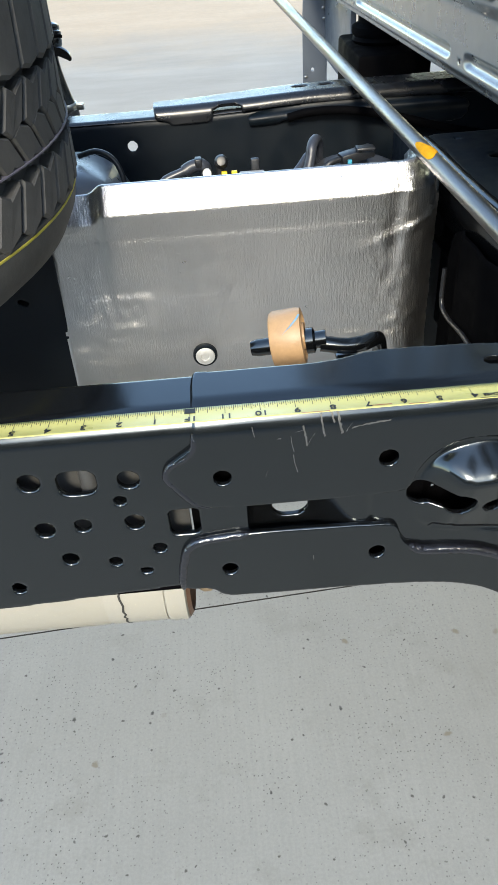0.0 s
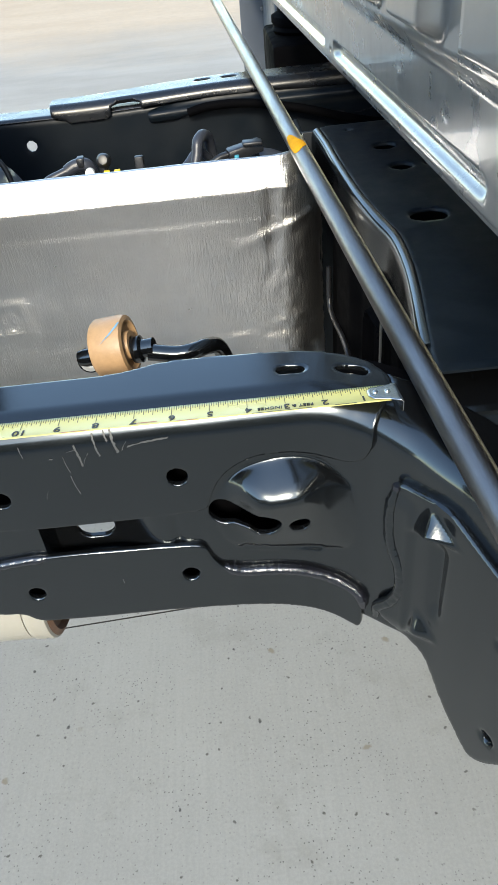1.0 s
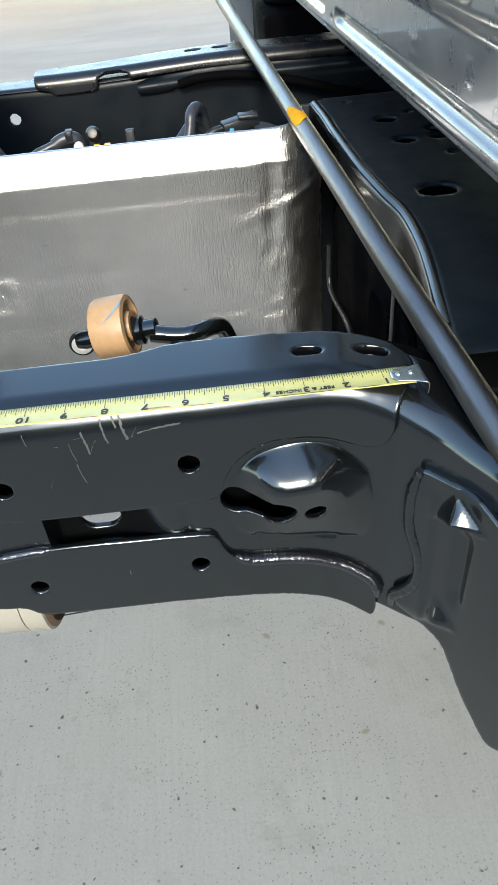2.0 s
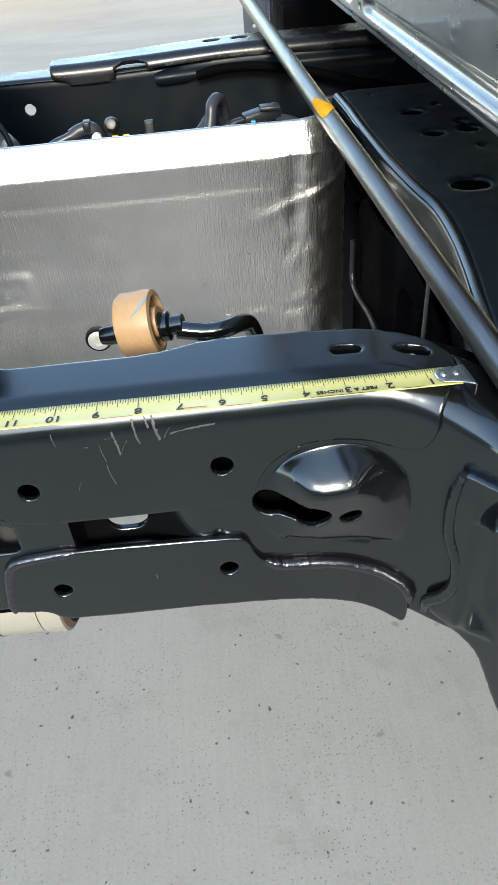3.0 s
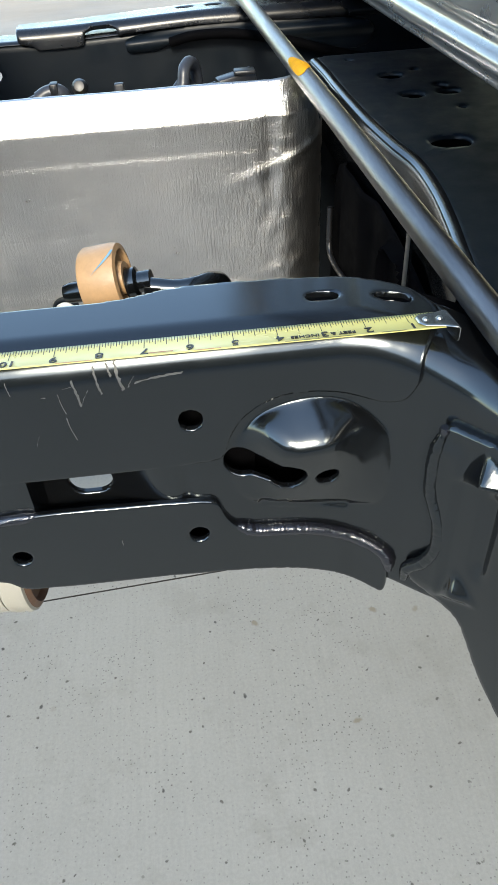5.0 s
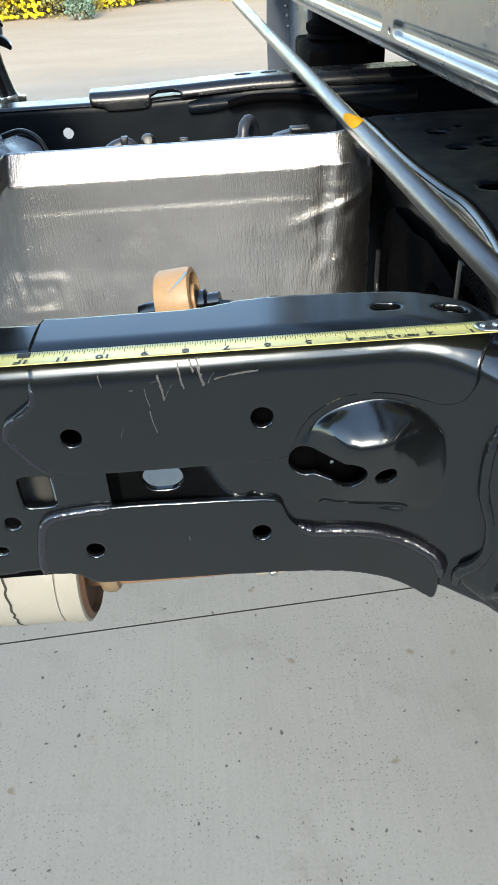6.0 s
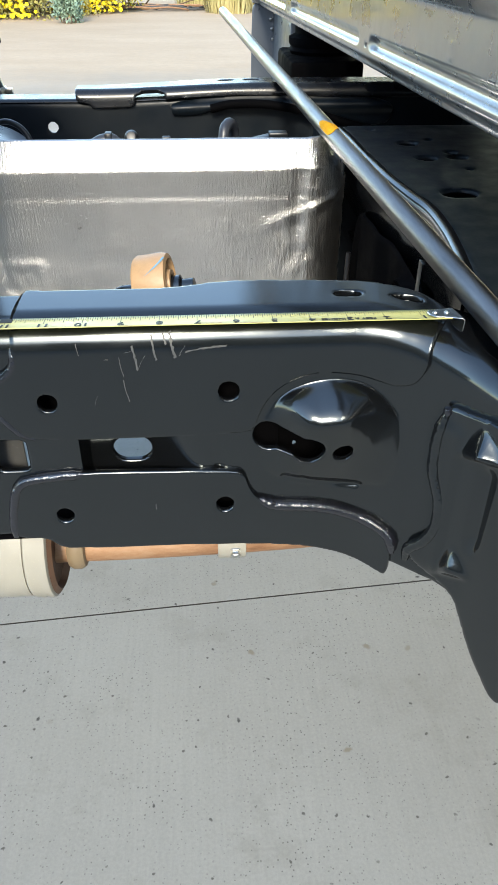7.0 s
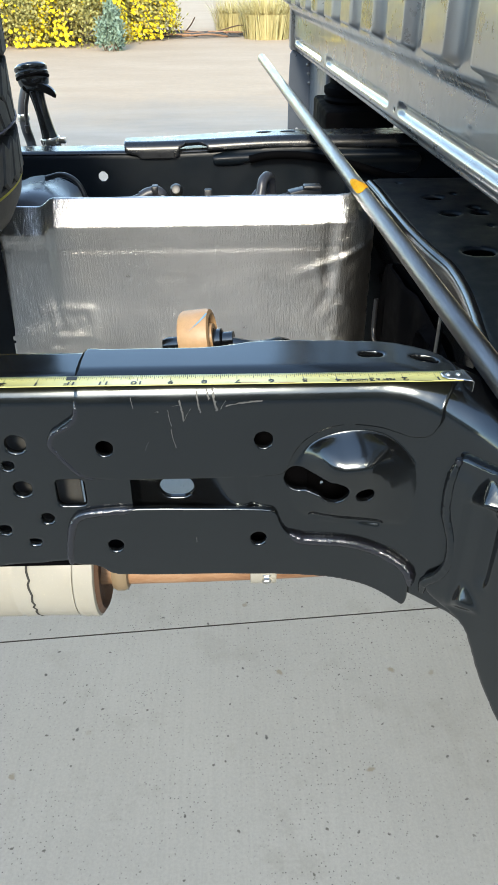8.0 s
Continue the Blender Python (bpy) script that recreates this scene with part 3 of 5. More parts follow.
# scrapes in the paint along the bend
SCRAPES = (((0.1075, 0.797), (0.1095, 0.789), (0.1105, 0.779), 0.0016), ((0.1000, 0.772), (0.1010, 0.763), (0.1030, 0.754), 0.0007), ((0.1215, 0.803), (0.1222, 0.796), (0.1240, 0.787), 0.0016),
           ((0.1290, 0.804), (0.1300, 0.801), (0.1310, 0.797), 0.0014), ((0.1340, 0.804), (0.1352, 0.796), (0.1375, 0.788), 0.0024), ((0.1400, 0.790), (0.1415, 0.793), (0.1440, 0.796), 0.0013),
           ((0.1440, 0.7925), (0.1580, 0.7945), (0.1730, 0.7955), 0.0022), ((0.0700, 0.799), (0.0705, 0.796), (0.0715, 0.792), 0.0007), ((0.1105, 0.779), (0.1130, 0.785), (0.1165, 0.791), 0.0006),
           ((0.0985, 0.790), (0.0990, 0.783), (0.1005, 0.775), 0.0006), ((0.0880, 0.788), (0.0895, 0.7885), (0.0910, 0.788), 0.0012), ((0.1020, 0.793), (0.1050, 0.7935), (0.1085, 0.794), 0.0006), ((0.1150, 0.6580), (0.1150, 0.6555), (0.1152, 0.6530), 0.0007), ((0.0810, 0.7600), (0.0790, 0.7560), (0.0780, 0.7520), 0.0004))
rnd = random.Random(3)
for *pts, wide in SCRAPES:
    line = [tuple(p) for p in smooth_path([(p[0], p[1], 0) for p in pts], 6)]
    n = len(line)
    edge_a = [(p[0] - wide * rnd.uniform(0.1, 0.6), p[1] - wide * rnd.uniform(0, 0.3)) for p in line]
    edge_b = [(p[0] + wide * rnd.uniform(0.1, 0.6), p[1] + wide * rnd.uniform(0.2, 0.6)) for p in line]
    part("scrape", (np.vstack([on_rail(edge_a, 0.0047), on_rail(edge_b, 0.0047)]), [(k, k + 1, n + k + 1, n + k) for k in range(n - 1)]), WHITE_MARK, rail, "pale scrape in the paint", False)

# ---- cab mount bracket ----


def mount_height(s, v):
    h = 0.006 + 0 * s
    for cs, cv, r, up in ((0.377, 0.755, 0.018, 0.017), (0.370, 0.629, 0.015, 0.012)):
        a, b = s - cs, v - cv
        d = np.log(np.exp((0.85 * a + 0.9 * b) * 400) + np.exp((-0.95 * a + 0.35 * b) * 400) + np.exp((0.5 * a - 1.05 * b) * 400)) / 400
        h = h + up * soft((r - d) / (1.30 * r))
    h = h - 0.0050 * np.exp(-((s - 0.3805) / 0.0050) ** 2) * soft((v - 0.645) / 0.02) * soft((0.742 - v) / 0.02)
    h = h + 0.0025 * soft((0.3585 - s) / 0.006) * soft((v - 0.60) / 0.02) * soft((0.768 - v) / 0.02)
    return h


mount_shape = cut(outline([(0.3365, 0.769), (0.349, 0.7715), (0.380, 0.7835), (0.397, 0.776), (0.431, 0.758), (0.52, 0.72), (0.52, 0.62), (0.478, 0.585), (0.464, 0.563), (0.449, 0.540), (0.434, 0.5285), (0.417, 0.541), (0.399, 0.558),
                           (0.384, 0.580), (0.372, 0.596), (0.345, 0.600), (0.330, 0.606), (0.3265, 0.618), (0.340, 0.634), (0.348, 0.655), (0.346, 0.680), (0.337, 0.702), (0.3355, 0.735)], 2),
                  circle(0.449, 0.578, 0.0055), circle(0.446, 0.686, 0.005))
mount = sheet("cab_mount_bracket", rail, BLACK, span(0.32, 0.526, 0.0025), span(0.52, 0.79, 0.0025), shifted(mount_shape, 0.004), rail_place, mount_height, 0.0075, 0.0025, "black pressed-steel cab mount bracket welded to the rail")
wpath = smooth_path(on_rail([(0.3385, 0.767), (0.336, 0.750), (0.335, 0.728), (0.3365, 0.703), (0.345, 0.681), (0.3475, 0.657), (0.340, 0.636), (0.328, 0.621), (0.326, 0.607)], 0.0055), 8)
part("weld_bead", bead(wpath, 0.0050, 9), BLACK, mount, "lumpy weld bead under black paint")
part("weld_end", lathe([(0, -0.003), (0.003, -0.0025), (0.0038, 0.0), (0.003, 0.0022), (0, 0.003)], Matrix.Translation(on_rail([(0.3385, 0.768)], 0.005)[0]), 12), WELD, mount)


# ---- tape measure ----
INCH = 0.0254
ZERO, TAPE_Y, TAPE_Z = 0.331, 0.4385, TOP + 0.0065
tape = thing("tape_measure", "yellow steel measuring tape laid along the frame rail", "tape measure", (0.1, TAPE_Y, TAPE_Z))
TAPE_W = 0.0236


def tape_place(s, v, h):
    """s: metres along x, v: across, from -1 (near edge) to 1."""
    cup = 0.0012 * v * v - 0.0021 * v
    return np.stack([s, TAPE_Y - 0.007 * (s - 0.1) + v * TAPE_W / 2, TAPE_Z + cup + h - 0.0016], 1)


part("blade", press(span(-0.75, ZERO - 0.008, 0.01), np.linspace(-1, 1, 9), lambda s, v: -1.0 + 0 * s, tape_place, None, 0.0004, 0.0), YELLOW, tape)


def marks_mesh():
    verts, faces = [], []
    for k in range(5, 16 * 29):
        x = ZERO - k * INCH / 16
        deep = 0.92 if k % 16 == 0 else 0.70 if k % 8 == 0 else 0.58 if k % 4 == 0 else 0.44 if k % 2 == 0 else 0.34
        w = 0.00021
        for x0, x1, v0, v1 in ((x - w, x + w, 0.985 - deep, 0.985),):
            p = tape_place(np.array([x0, x1, x1, x0]), np.array([v0, v0, v1, v1]), np.full(4, 0.0002))
            n = len(verts)
            verts += [tuple(q) for q in p]
            faces.append((n, n + 1, n + 2, n + 3))
    return verts, faces


tagged(part("scale_marking", marks_mesh(), INK, tape, "fine black graduation lines", False), kind="stuff")


def on_tape(x, v, turn=180):
    p = tape_place(np.array([x]), np.array([v]), np.array([0.0006]))[0]
    return Matrix.Translation(p) @ pose(0, 0, 0, -9, 0, 0) @ pose(0, 0, 0, 0, 0, turn)


for i in range(1, 12):
    text_part("numeral", str(i), 0.0097, INK, tape, on_tape(ZERO - i * INCH + 0.0006, -0.38))
for i in range(1, 12):
    text_part("numeral", str(i), 0.0097, INK, tape, on_tape(ZERO - (i + 12) * INCH + 0.0006, -0.38))
text_part("numeral", "1F", 0.0097, INK, tape, on_tape(ZERO - 12 * INCH + 0.001, -0.38))
part("foot_marker", box((ZERO - 12 * INCH - 0.004, TAPE_Y + 0.0050, TAPE_Z - 0.0030), (ZERO - 12 * INCH + 0.004, TAPE_Y + 0.0105, TAPE_Z - 0.0017), 0), INK, tape, "black foot marker", False)
text_part("lettering", "FEET &", 0.0048, INK, tape, on_tape(ZERO - 2.56 * INCH, -0.42))
text_part("lettering", "INCHES", 0.0048, INK, tape, on_tape(ZERO - 3.42 * INCH, -0.42))
for x0, x1, v in ((2.35, 3.9, -0.93), (6.35, 6.95, -0.62), (5.3, 5.9, -0.9), (8.1, 8.9, -0.93), (1.2, 1.75, -0.9)):
    p = tape_place(np.array([ZERO - x1 * INCH, ZERO - x0 * INCH, ZERO - x0 * INCH, ZERO - x1 * INCH]), np.array([v - 0.05, v - 0.05, v + 0.05, v + 0.05]), np.full(4, 0.0003))
    part("small_print", (p, [(0, 1, 2, 3)]), RED_INK if x0 > 5 else INK, tape, "", False)


def hook_place(s, v, h):
    """s: along the hook to its end, then down the turned lip."""
    a = np.clip((s - 0.0195) / 0.0022, 0, math.pi / 2)
    along = np.where(s < 0.0195, s, 0.0195 + 0.0022 * np.sin(a))
    down = 0.0022 * (1 - np.cos(a)) + np.maximum(s - 0.0195 - 0.0022 * math.pi / 2, 0)
    return np.stack([ZERO - 0.0215 + along + np.sin(a) * h, TAPE_Y - 0.0016 + v * 1.2, TAPE_Z + 0.0006 - 0.17 * v - down + np.cos(a) * h], 1)


hook_shape = outline([(0.0, -0.006), (0.0, 0.006), (0.012, 0.0075), (0.020, 0.0098), (0.030, 0.0098), (0.0325, 0.006), (0.0325, -0.008), (0.030, -0.0118), (0.020, -0.0118), (0.012, -0.0078)], 1)
hook = part("hook", press(span(0, 0.034, 0.0011), span(-0.013, 0.011, 0.001), hook_shape, hook_place, None, 0.0009, 0.0004), DARK_STEEL, tape, "worn steel end hook")
for dx in (0.0165, 0.0085):
    part("rivet", lathe([(0, 0.0016), (0.0015, 0.0012), (0.0022, 0)], Matrix.Translation((ZERO - dx, TAPE_Y - 0.0016, TAPE_Z + 0.0004)), 14), STEEL, hook)

# ---- loose pipe across the rails ----
PIPE_A, PIPE_DIR = Vector((0.318, 0.895, 0.838)), Vector((-0.0757, 0.9961, 0.0440)).normalized()


def pipe_at(d):
    return PIPE_A + PIPE_DIR * d


PIPE_R = 0.0100
pipe = thing("metal_pipe", "long galvanised steel pipe lying across the chassis rails", "pipe", pipe_at(0))
pm, pn = axis_frame(pipe_at(-1.05), pipe_at(1.085))
part("pipe_tube", lathe([(PIPE_R - 0.0022, 0), (PIPE_R - 0.0006, 0), (PIPE_R, 0.0008), (PIPE_R, pn * 0.5), (PIPE_R, pn - 0.0008), (PIPE_R - 0.0006, pn), (PIPE_R - 0.0022, pn), (PIPE_R - 0.0022, 0)], pm, 40), TUBE, pipe)
dab = outline([(-1.0, -0.022), (-0.35, -0.030), (0.35, -0.020), (0.95, -0.012), (1.0, 0.000), (0.3, 0.004), (-0.2, 0.026), (-0.75, 0.030), (-1.05, 0.012)], 2)


def dab_place(s, v, h):
    ang = math.radians(75) + s
    r = PIPE_R + 0.0004 + h
    loc = np.stack([r * np.cos(ang), r * np.sin(ang), 1.05 + v, np.ones_like(s)], 0)
    return (np.array(pm) @ loc)[:3].T


sheet("paint_dab", pipe, ORANGE, span(-1.2, 1.2, 0.08), span(-0.035, 0.035, 0.0025), dab, dab_place, None, 0.0003, 0.0, "orange paint dab")

# ---- heat shield over the tank ----
shield = thing("heat_shield", "crinkled aluminium foil heat shield wrapped over a tank", "heat shield", (0.1, 0.9, 0.0))
PROFILE = np.array([(0.990, 0.720), (0.982, 0.795), (0.948, 0.816), (0.9065, 0.8322), (0.8860, 0.8005), (0.8877, 0.7680), (0.8873, 0.7640), (0.8877, 0.735), (0.888, 0.69), (0.886, 0.62), (0.880, 0.55), (0.872, 0.51), (0.862, 0.485)])


def shield_tables():
    st = np.hypot(*np.diff(PROFILE, axis=0).T)
    u = np.concatenate([[0], np.cumsum(st)])
    U = np.arange(0, u[-1], 0.001)
    Y, Z = np.interp(U, u, PROFILE[:, 0]), np.interp(U, u, PROFILE[:, 1])
    k = np.ones(5) / 5
    Y[2:-2], Z[2:-2] = np.convolve(Y, k, "valid"), np.convolve(Z, k, "valid")
    ty, tz = np.gradient(Y), np.gradient(Z)
    n = np.hypot(ty, tz)
    return U, Y, Z, tz / n, -ty / n, u


SU, SY, SZ, SNY, SNZ, SKNOT = shield_tables()
U_BAND, U_LIP, U_FACE = SKNOT[3], SKNOT[4], SKNOT[5]
CR, CL = 0.288, -0.078    # where the ends turn back


def shield_place(s, v, h):
    y, z, ny, nz = (np.interp(v, SU, a) for a in (SY, SZ, SNY, SNZ))
    r = 0.035 + 0.024 * soft((v - U_BAND) / 0.07)
    over = np.maximum(s - CR, 0)
    ang = np.minimum(over / r, 1.35)
    x = np.where(s > CR, CR + r * np.sin(ang) + np.maximum(over - 1.35 * r, 0) * math.cos(1.35), s)
    back = np.where(s > CR, r * (1 - np.cos(ang)) + np.maximum(over - 1.35 * r, 0) * math.sin(1.35), 0)
    lo = np.maximum(CL - s, 0)
    back = back + 0.006 * soft(lo / 0.016) * soft((U_FACE + 0.14 - v) / 0.14)
    z = z - 0.012 * soft(lo / 0.02) * soft((U_FACE - v) / 0.03)
    return np.stack([x + h * np.sin(ang), y + back - h * np.abs(ny) * np.cos(ang), z + h * nz], 1)


def wrinkle(s, v):
    out = np.empty(len(s))
    for k in range(len(s)):
        a, b = float(s[k]), float(v[k])
        out[k] = 0.0010 * noise.noise((a * 11, b * 7, 0.3)) + 0.00012 * noise.noise((a * 45, b * 30, 1.7))
        near_end = max(0.0, min(1.0, (a - 0.235) / 0.06)) + 0.7 * max(0.0, min(1.0, (-0.060 - a) / 0.05))
        out[k] += near_end * (0.0014 * (0.5 - abs(noise.noise((a * 30 + b * 16, b * 22 - a * 10, 4.1)))) + 0.0010 * noise.noise((a * 95, b * 95, 7.7)))
    # stamped square with a raised rim, folds towards the bottom, dents beside the end
    e = rounded(-0.100, -0.038, U_FACE + 0.076, U_FACE + 0.128, 0.005)(s, v)
    out += 0.0012 * soft((0.005 - e) / 0.010) - 0.0011 * soft((-0.005 - e) / 0.010)
    out += 0.0004 * np.sin(s * 260 + v * 90) * np.sin(v * 240 - s * 70) * soft((-0.006 - e) / 0.006)
    for at, slope, start, deep in ((0.150, 0.06, 0.17, -0.0009), (0.166, -0.25, 0.20, 0.0008), (0.050, -0.35, 0.225, 0.0018)):
        fold = (v - U_FACE - at - slope * (s - 0.20)) / 0.006
        out += deep * np.exp(-fold * fold) * soft((s - start) / 0.04)
    for at, deep in ((0.105, 0.0006), (0.142, 0.0008)):
        fold = (v - U_FACE - at + 0.25 * (s + 0.09)) / 0.005
        out += deep * np.exp(-fold * fold) * soft((-0.075 - s) / 0.03)
    out -= 0.0026 * np.exp(-((s - 0.283) / 0.0100) ** 2) * soft((v - U_LIP + 0.012) / 0.02) * soft((U_FACE + 0.110 - v) / 0.10)
    out += 0.0009 * np.exp(-((s - 0.297 + 0.25 * (v - U_FACE - 0.03)) / 0.0070) ** 2) * soft((v - U_FACE - 0.004) / 0.02) * soft((U_FACE + 0.085 - v) / 0.03)
    out -= 0.0006 * np.exp(-((s - 0.262 - 0.35 * (v - U_FACE - 0.05)) / 0.0080) ** 2) * soft((v - U_FACE - 0.01) / 0.02) * soft((U_FACE + 0.10 - v) / 0.03)
    return out


part("foil_cover", press(span(-0.158, 0.375, 0.004), np.concatenate([span(0.002, U_BAND, 0.003), span(U_BAND + 0.002, U_FACE + 0.012, 0.0013), span(U_FACE + 0.016, SU[-1] - 0.002, 0.004)]), lambda s, v: -1 + 0 * s, shield_place, wrinkle, 0.002, 0.0), FOIL, shield)
riv = Matrix.Translation((0.0255, 0.8815, 0.597)) @ pose(0, 0, 0, 90, 0, 0)
washer = part("washer", lathe([(0, 0.004), (0.0155, 0.004), (0.0168, 0.002), (0.0168, -0.006), (0, -0.006)], riv, 32), BLACK_DULL, shield, "dark rubber washer")
part("rivet_head", lathe([(0, 0.0052), (0.005, 0.0052), (0.0060, 0.0066), (0.0105, 0.0062), (0.0128, 0.0052), (0.0138, 0.003), (0, 0.003)], riv, 28), ZINC, shield, "bright domed fastener")

# ---- tan rubber hanger on its pin ----
hanger = thing("rubber_hanger", "tan rubber isolator bushing on a black steel pin", "bushing", (0.113, 0.62, 0.74))
ax0, ax1 = Vector((0.1000, 0.6205, 0.7600)), Vector((0.1300, 0.6160, 0.7645))
hm, hn = axis_frame(ax0, ax1)
part("bushing", lathe([(0.010, -0.001), (0.0255, 0), (0.0275, 0.003), (0.0280, hn - 0.006), (0.0268, hn - 0.001), (0.0225, hn), (0.0205, hn - 0.005), (0.0135, hn - 0.005), (0.0125, hn + 0.001), (0.008, hn + 0.001)], Matrix.Translation((0.001, 0, 0.006)) @ hm, 44), TAN, hanger)
mark = np.array([[0.107, 0.94], [0.111, 0.84], [0.117, 0.70], [0.123, 0.50], [0.126, 0.34], [0.1242, 0.32], [0.1205, 0.50], [0.113, 0.76]])
mv = [(p, 0.6185 - 0.0289 * math.sin(t), 0.7692 + 0.15 * (p - 0.116) + 0.0289 * math.cos(t)) for p, t in mark]
part("marker_stroke", (mv, [(0, 1, 7), (1, 2, 6, 7), (2, 3, 6), (3, 5, 6), (3, 4, 5)]), BLUE_INK, hanger, "blue marker stroke", False)
part("pin", lathe([(0, -0.020), (0.007, -0.020), (0.0085, -0.014), (0.0085, 0.0), (0.0085, hn + 0.022), (0, hn + 0.022)], hm, 24), BLACK, hanger, "black steel pin")
part("collar", lathe([(0.0085, hn + 0.002), (0.0125, hn + 0.003), (0.0125, hn + 0.010), (0.0085, hn + 0.012)], hm, 24), BLACK, hanger)
part("arm", tube([(0.146, 0.612, 0.763), (0.170, 0.609, 0.760), (0.186, 0.611, 0.760), (0.199, 0.622, 0.757), (0.209, 0.642, 0.741), (0.216, 0.655, 0.70), (0.216, 0.62, 0.645), (0.216, 0.52, 0.628), (0.216, 0.497, 0.626)], 0.0078, 14), BLACK, hanger, "bent black steel arm")
part("arm_tab", box((0.160, 0.585, 0.746), (0.182, 0.622, 0.751), 0.002), BLACK, hanger)


# ---- tank and the lines on it ----
tank = thing("fuel_tank", "black plastic fuel tank between the chassis rails", "tank", (0.05, 1.05, 0.40))
part("tank_body", box((-0.30, 0.8990, 0.42), (0.288, 1.185, 0.741), 0.03, None, 4), PLASTIC, tank)
part("felt_pad", box((0.02, 0.8890, 0.58), (0.22, 0.9020, 0.70), 0.001), DEEP_BLACK, tank)
part("tank_seam", box((-0.305, 0.960, 0.60), (0.293, 1.19, 0.612), 0.004), PLASTIC, tank)
part("pump_flange", lathe([(0, 0.040), (0.016, 0.040), (0.019, 0.036), (0.020, 0.030), (0.052, 0.029), (0.066, 0.022), (0.070, 0.012), (0.070, 0)], Matrix.Translation((0.262, 1.075, 0.748)), 40), paint("slate_pump_plastic", (0.045, 0.048, 0.056), 0.4, 0.08), tank, "round black pump flange")

pump_plug = thing("wire_connector", "black electrical plug with a blue lock tab on the pump", "connector", (0.255, 1.05, 0.80))
part("plug_body", box((0.238, 1.040, 0.800), (0.286, 1.062, 0.815), 0.003, Matrix.Translation((0.262, 1.05, 0.80)) @ pose(0, 0, 0, 0, -9, 12) @ Matrix.Translation((-0.262, -1.05, -0.80))), PLASTIC, pump_plug)
part("plug_clip", box((0.258, 1.034, 0.8155), (0.284, 1.052, 0.8205), 0.002), PLASTIC, pump_plug)
part("lock_tab", box((0.246, 1.033, 0.797), (0.252, 1.039, 0.806), 0.001), material("teal_plastic", (0.03, 0.28, 0.38), 0.4), pump_plug, "blue lock tab")
part("plug_lead", tube([(0.240, 1.050, 0.804), (0.222, 1.045, 0.800), (0.205, 1.04, 0.785), (0.19, 1.035, 0.755)], 0.0045), PLASTIC, pump_plug)

# blue-grey base colour carries the sky's reflection on the dark lines
LINE = paint("sky_tinted_line_plastic", (0.030, 0.034, 0.044), 0.38, 0.04)
hose_a = thing("fuel_hose", "grey corrugated fuel hose with a black quick connector", "hose", (0.0, 1.05, 0.77))
part("hose_run", tube([(-0.05, 1.03, 0.757), (-0.034, 1.04, 0.772), (-0.022, 1.045, 0.787), (-0.010, 1.052, 0.799), (0.010, 1.055, 0.806), (0.030, 1.058, 0.812)], 0.0058), LINE, hose_a)
part("connector_body", tube([(0.018, 1.056, 0.808), (0.030, 1.058, 0.8135), (0.044, 1.06, 0.8135), (0.050, 1.064, 0.800), (0.052, 1.066, 0.752)], 0.0085, 12), LINE, hose_a)
part("connector_clip", box((0.034, 1.050, 0.812), (0.044, 1.066, 0.8245), 0.002), PLASTIC, hose_a)

valve = thing("vent_valve", "small black vent valve with white and yellow clips", "valve", (0.08, 1.05, 0.77))
part("valve_cap", lathe([(0, 0.011), (0.006, 0.010), (0.0095, 0.005), (0.010, 0), (0.008, -0.008), (0, -0.008)], Matrix.Translation((0.083, 1.052, 0.812)) @ pose(0, 0, 0, 65, 0, 0), 20), PLASTIC, valve)
part("valve_stem", rod((0.080, 1.05, 0.75), (0.081, 1.052, 0.808), 0.006), PLASTIC, valve)
part("white_clip", lathe([(0, 0.004), (0.006, 0.003), (0.0065, -0.004), (0, -0.004)], Matrix.Translation((0.062, 1.046, 0.800)) @ pose(0, 0, 0, 80, 0, 0), 18), WHITE_PLASTIC, valve, "white plastic clip")
part("clip_post", rod((0.062, 1.048, 0.75), (0.062, 1.048, 0.797), 0.003), PLASTIC, valve)
for x in (0.082, 0.096):
    part("yellow_clip", box((x, 1.036, 0.75), (x + 0.008, 1.042, 0.803), 0.001), YELLOW_PLASTIC, valve, "yellow plastic clip")
part("line_tray", box((0.107, 1.032, 0.75), (0.142, 1.046, 0.7995), 0.002), paint("pale_grey_plastic", (0.35, 0.36, 0.37), 0.5, 0.1), valve, "pale grey line tray")
part("line_guide", box((0.124, 1.046, 0.770), (0.136, 1.056, 0.814), 0.002), PLASTIC, valve)

hose_b = thing("vent_hose", "pair of black rubber vent hoses rising from the tank", "hose", (0.19, 1.05, 0.77))
part("hose_run", tube([(0.145, 1.03, 0.755), (0.168, 1.045, 0.786), (0.184, 1.06, 0.800), (0.197, 1.075, 0.808), (0.212, 1.10, 0.790)], 0.0058), LINE, hose_b)
part("hose_run", tube([(0.184, 1.03, 0.755), (0.190, 1.042, 0.790), (0.196, 1.05, 0.812), (0.199, 1.057, 0.826), (0.207, 1.075, 0.829), (0.214, 1.10, 0.812), (0.218, 1.13, 0.755)], 0.0075), LINE, hose_b)

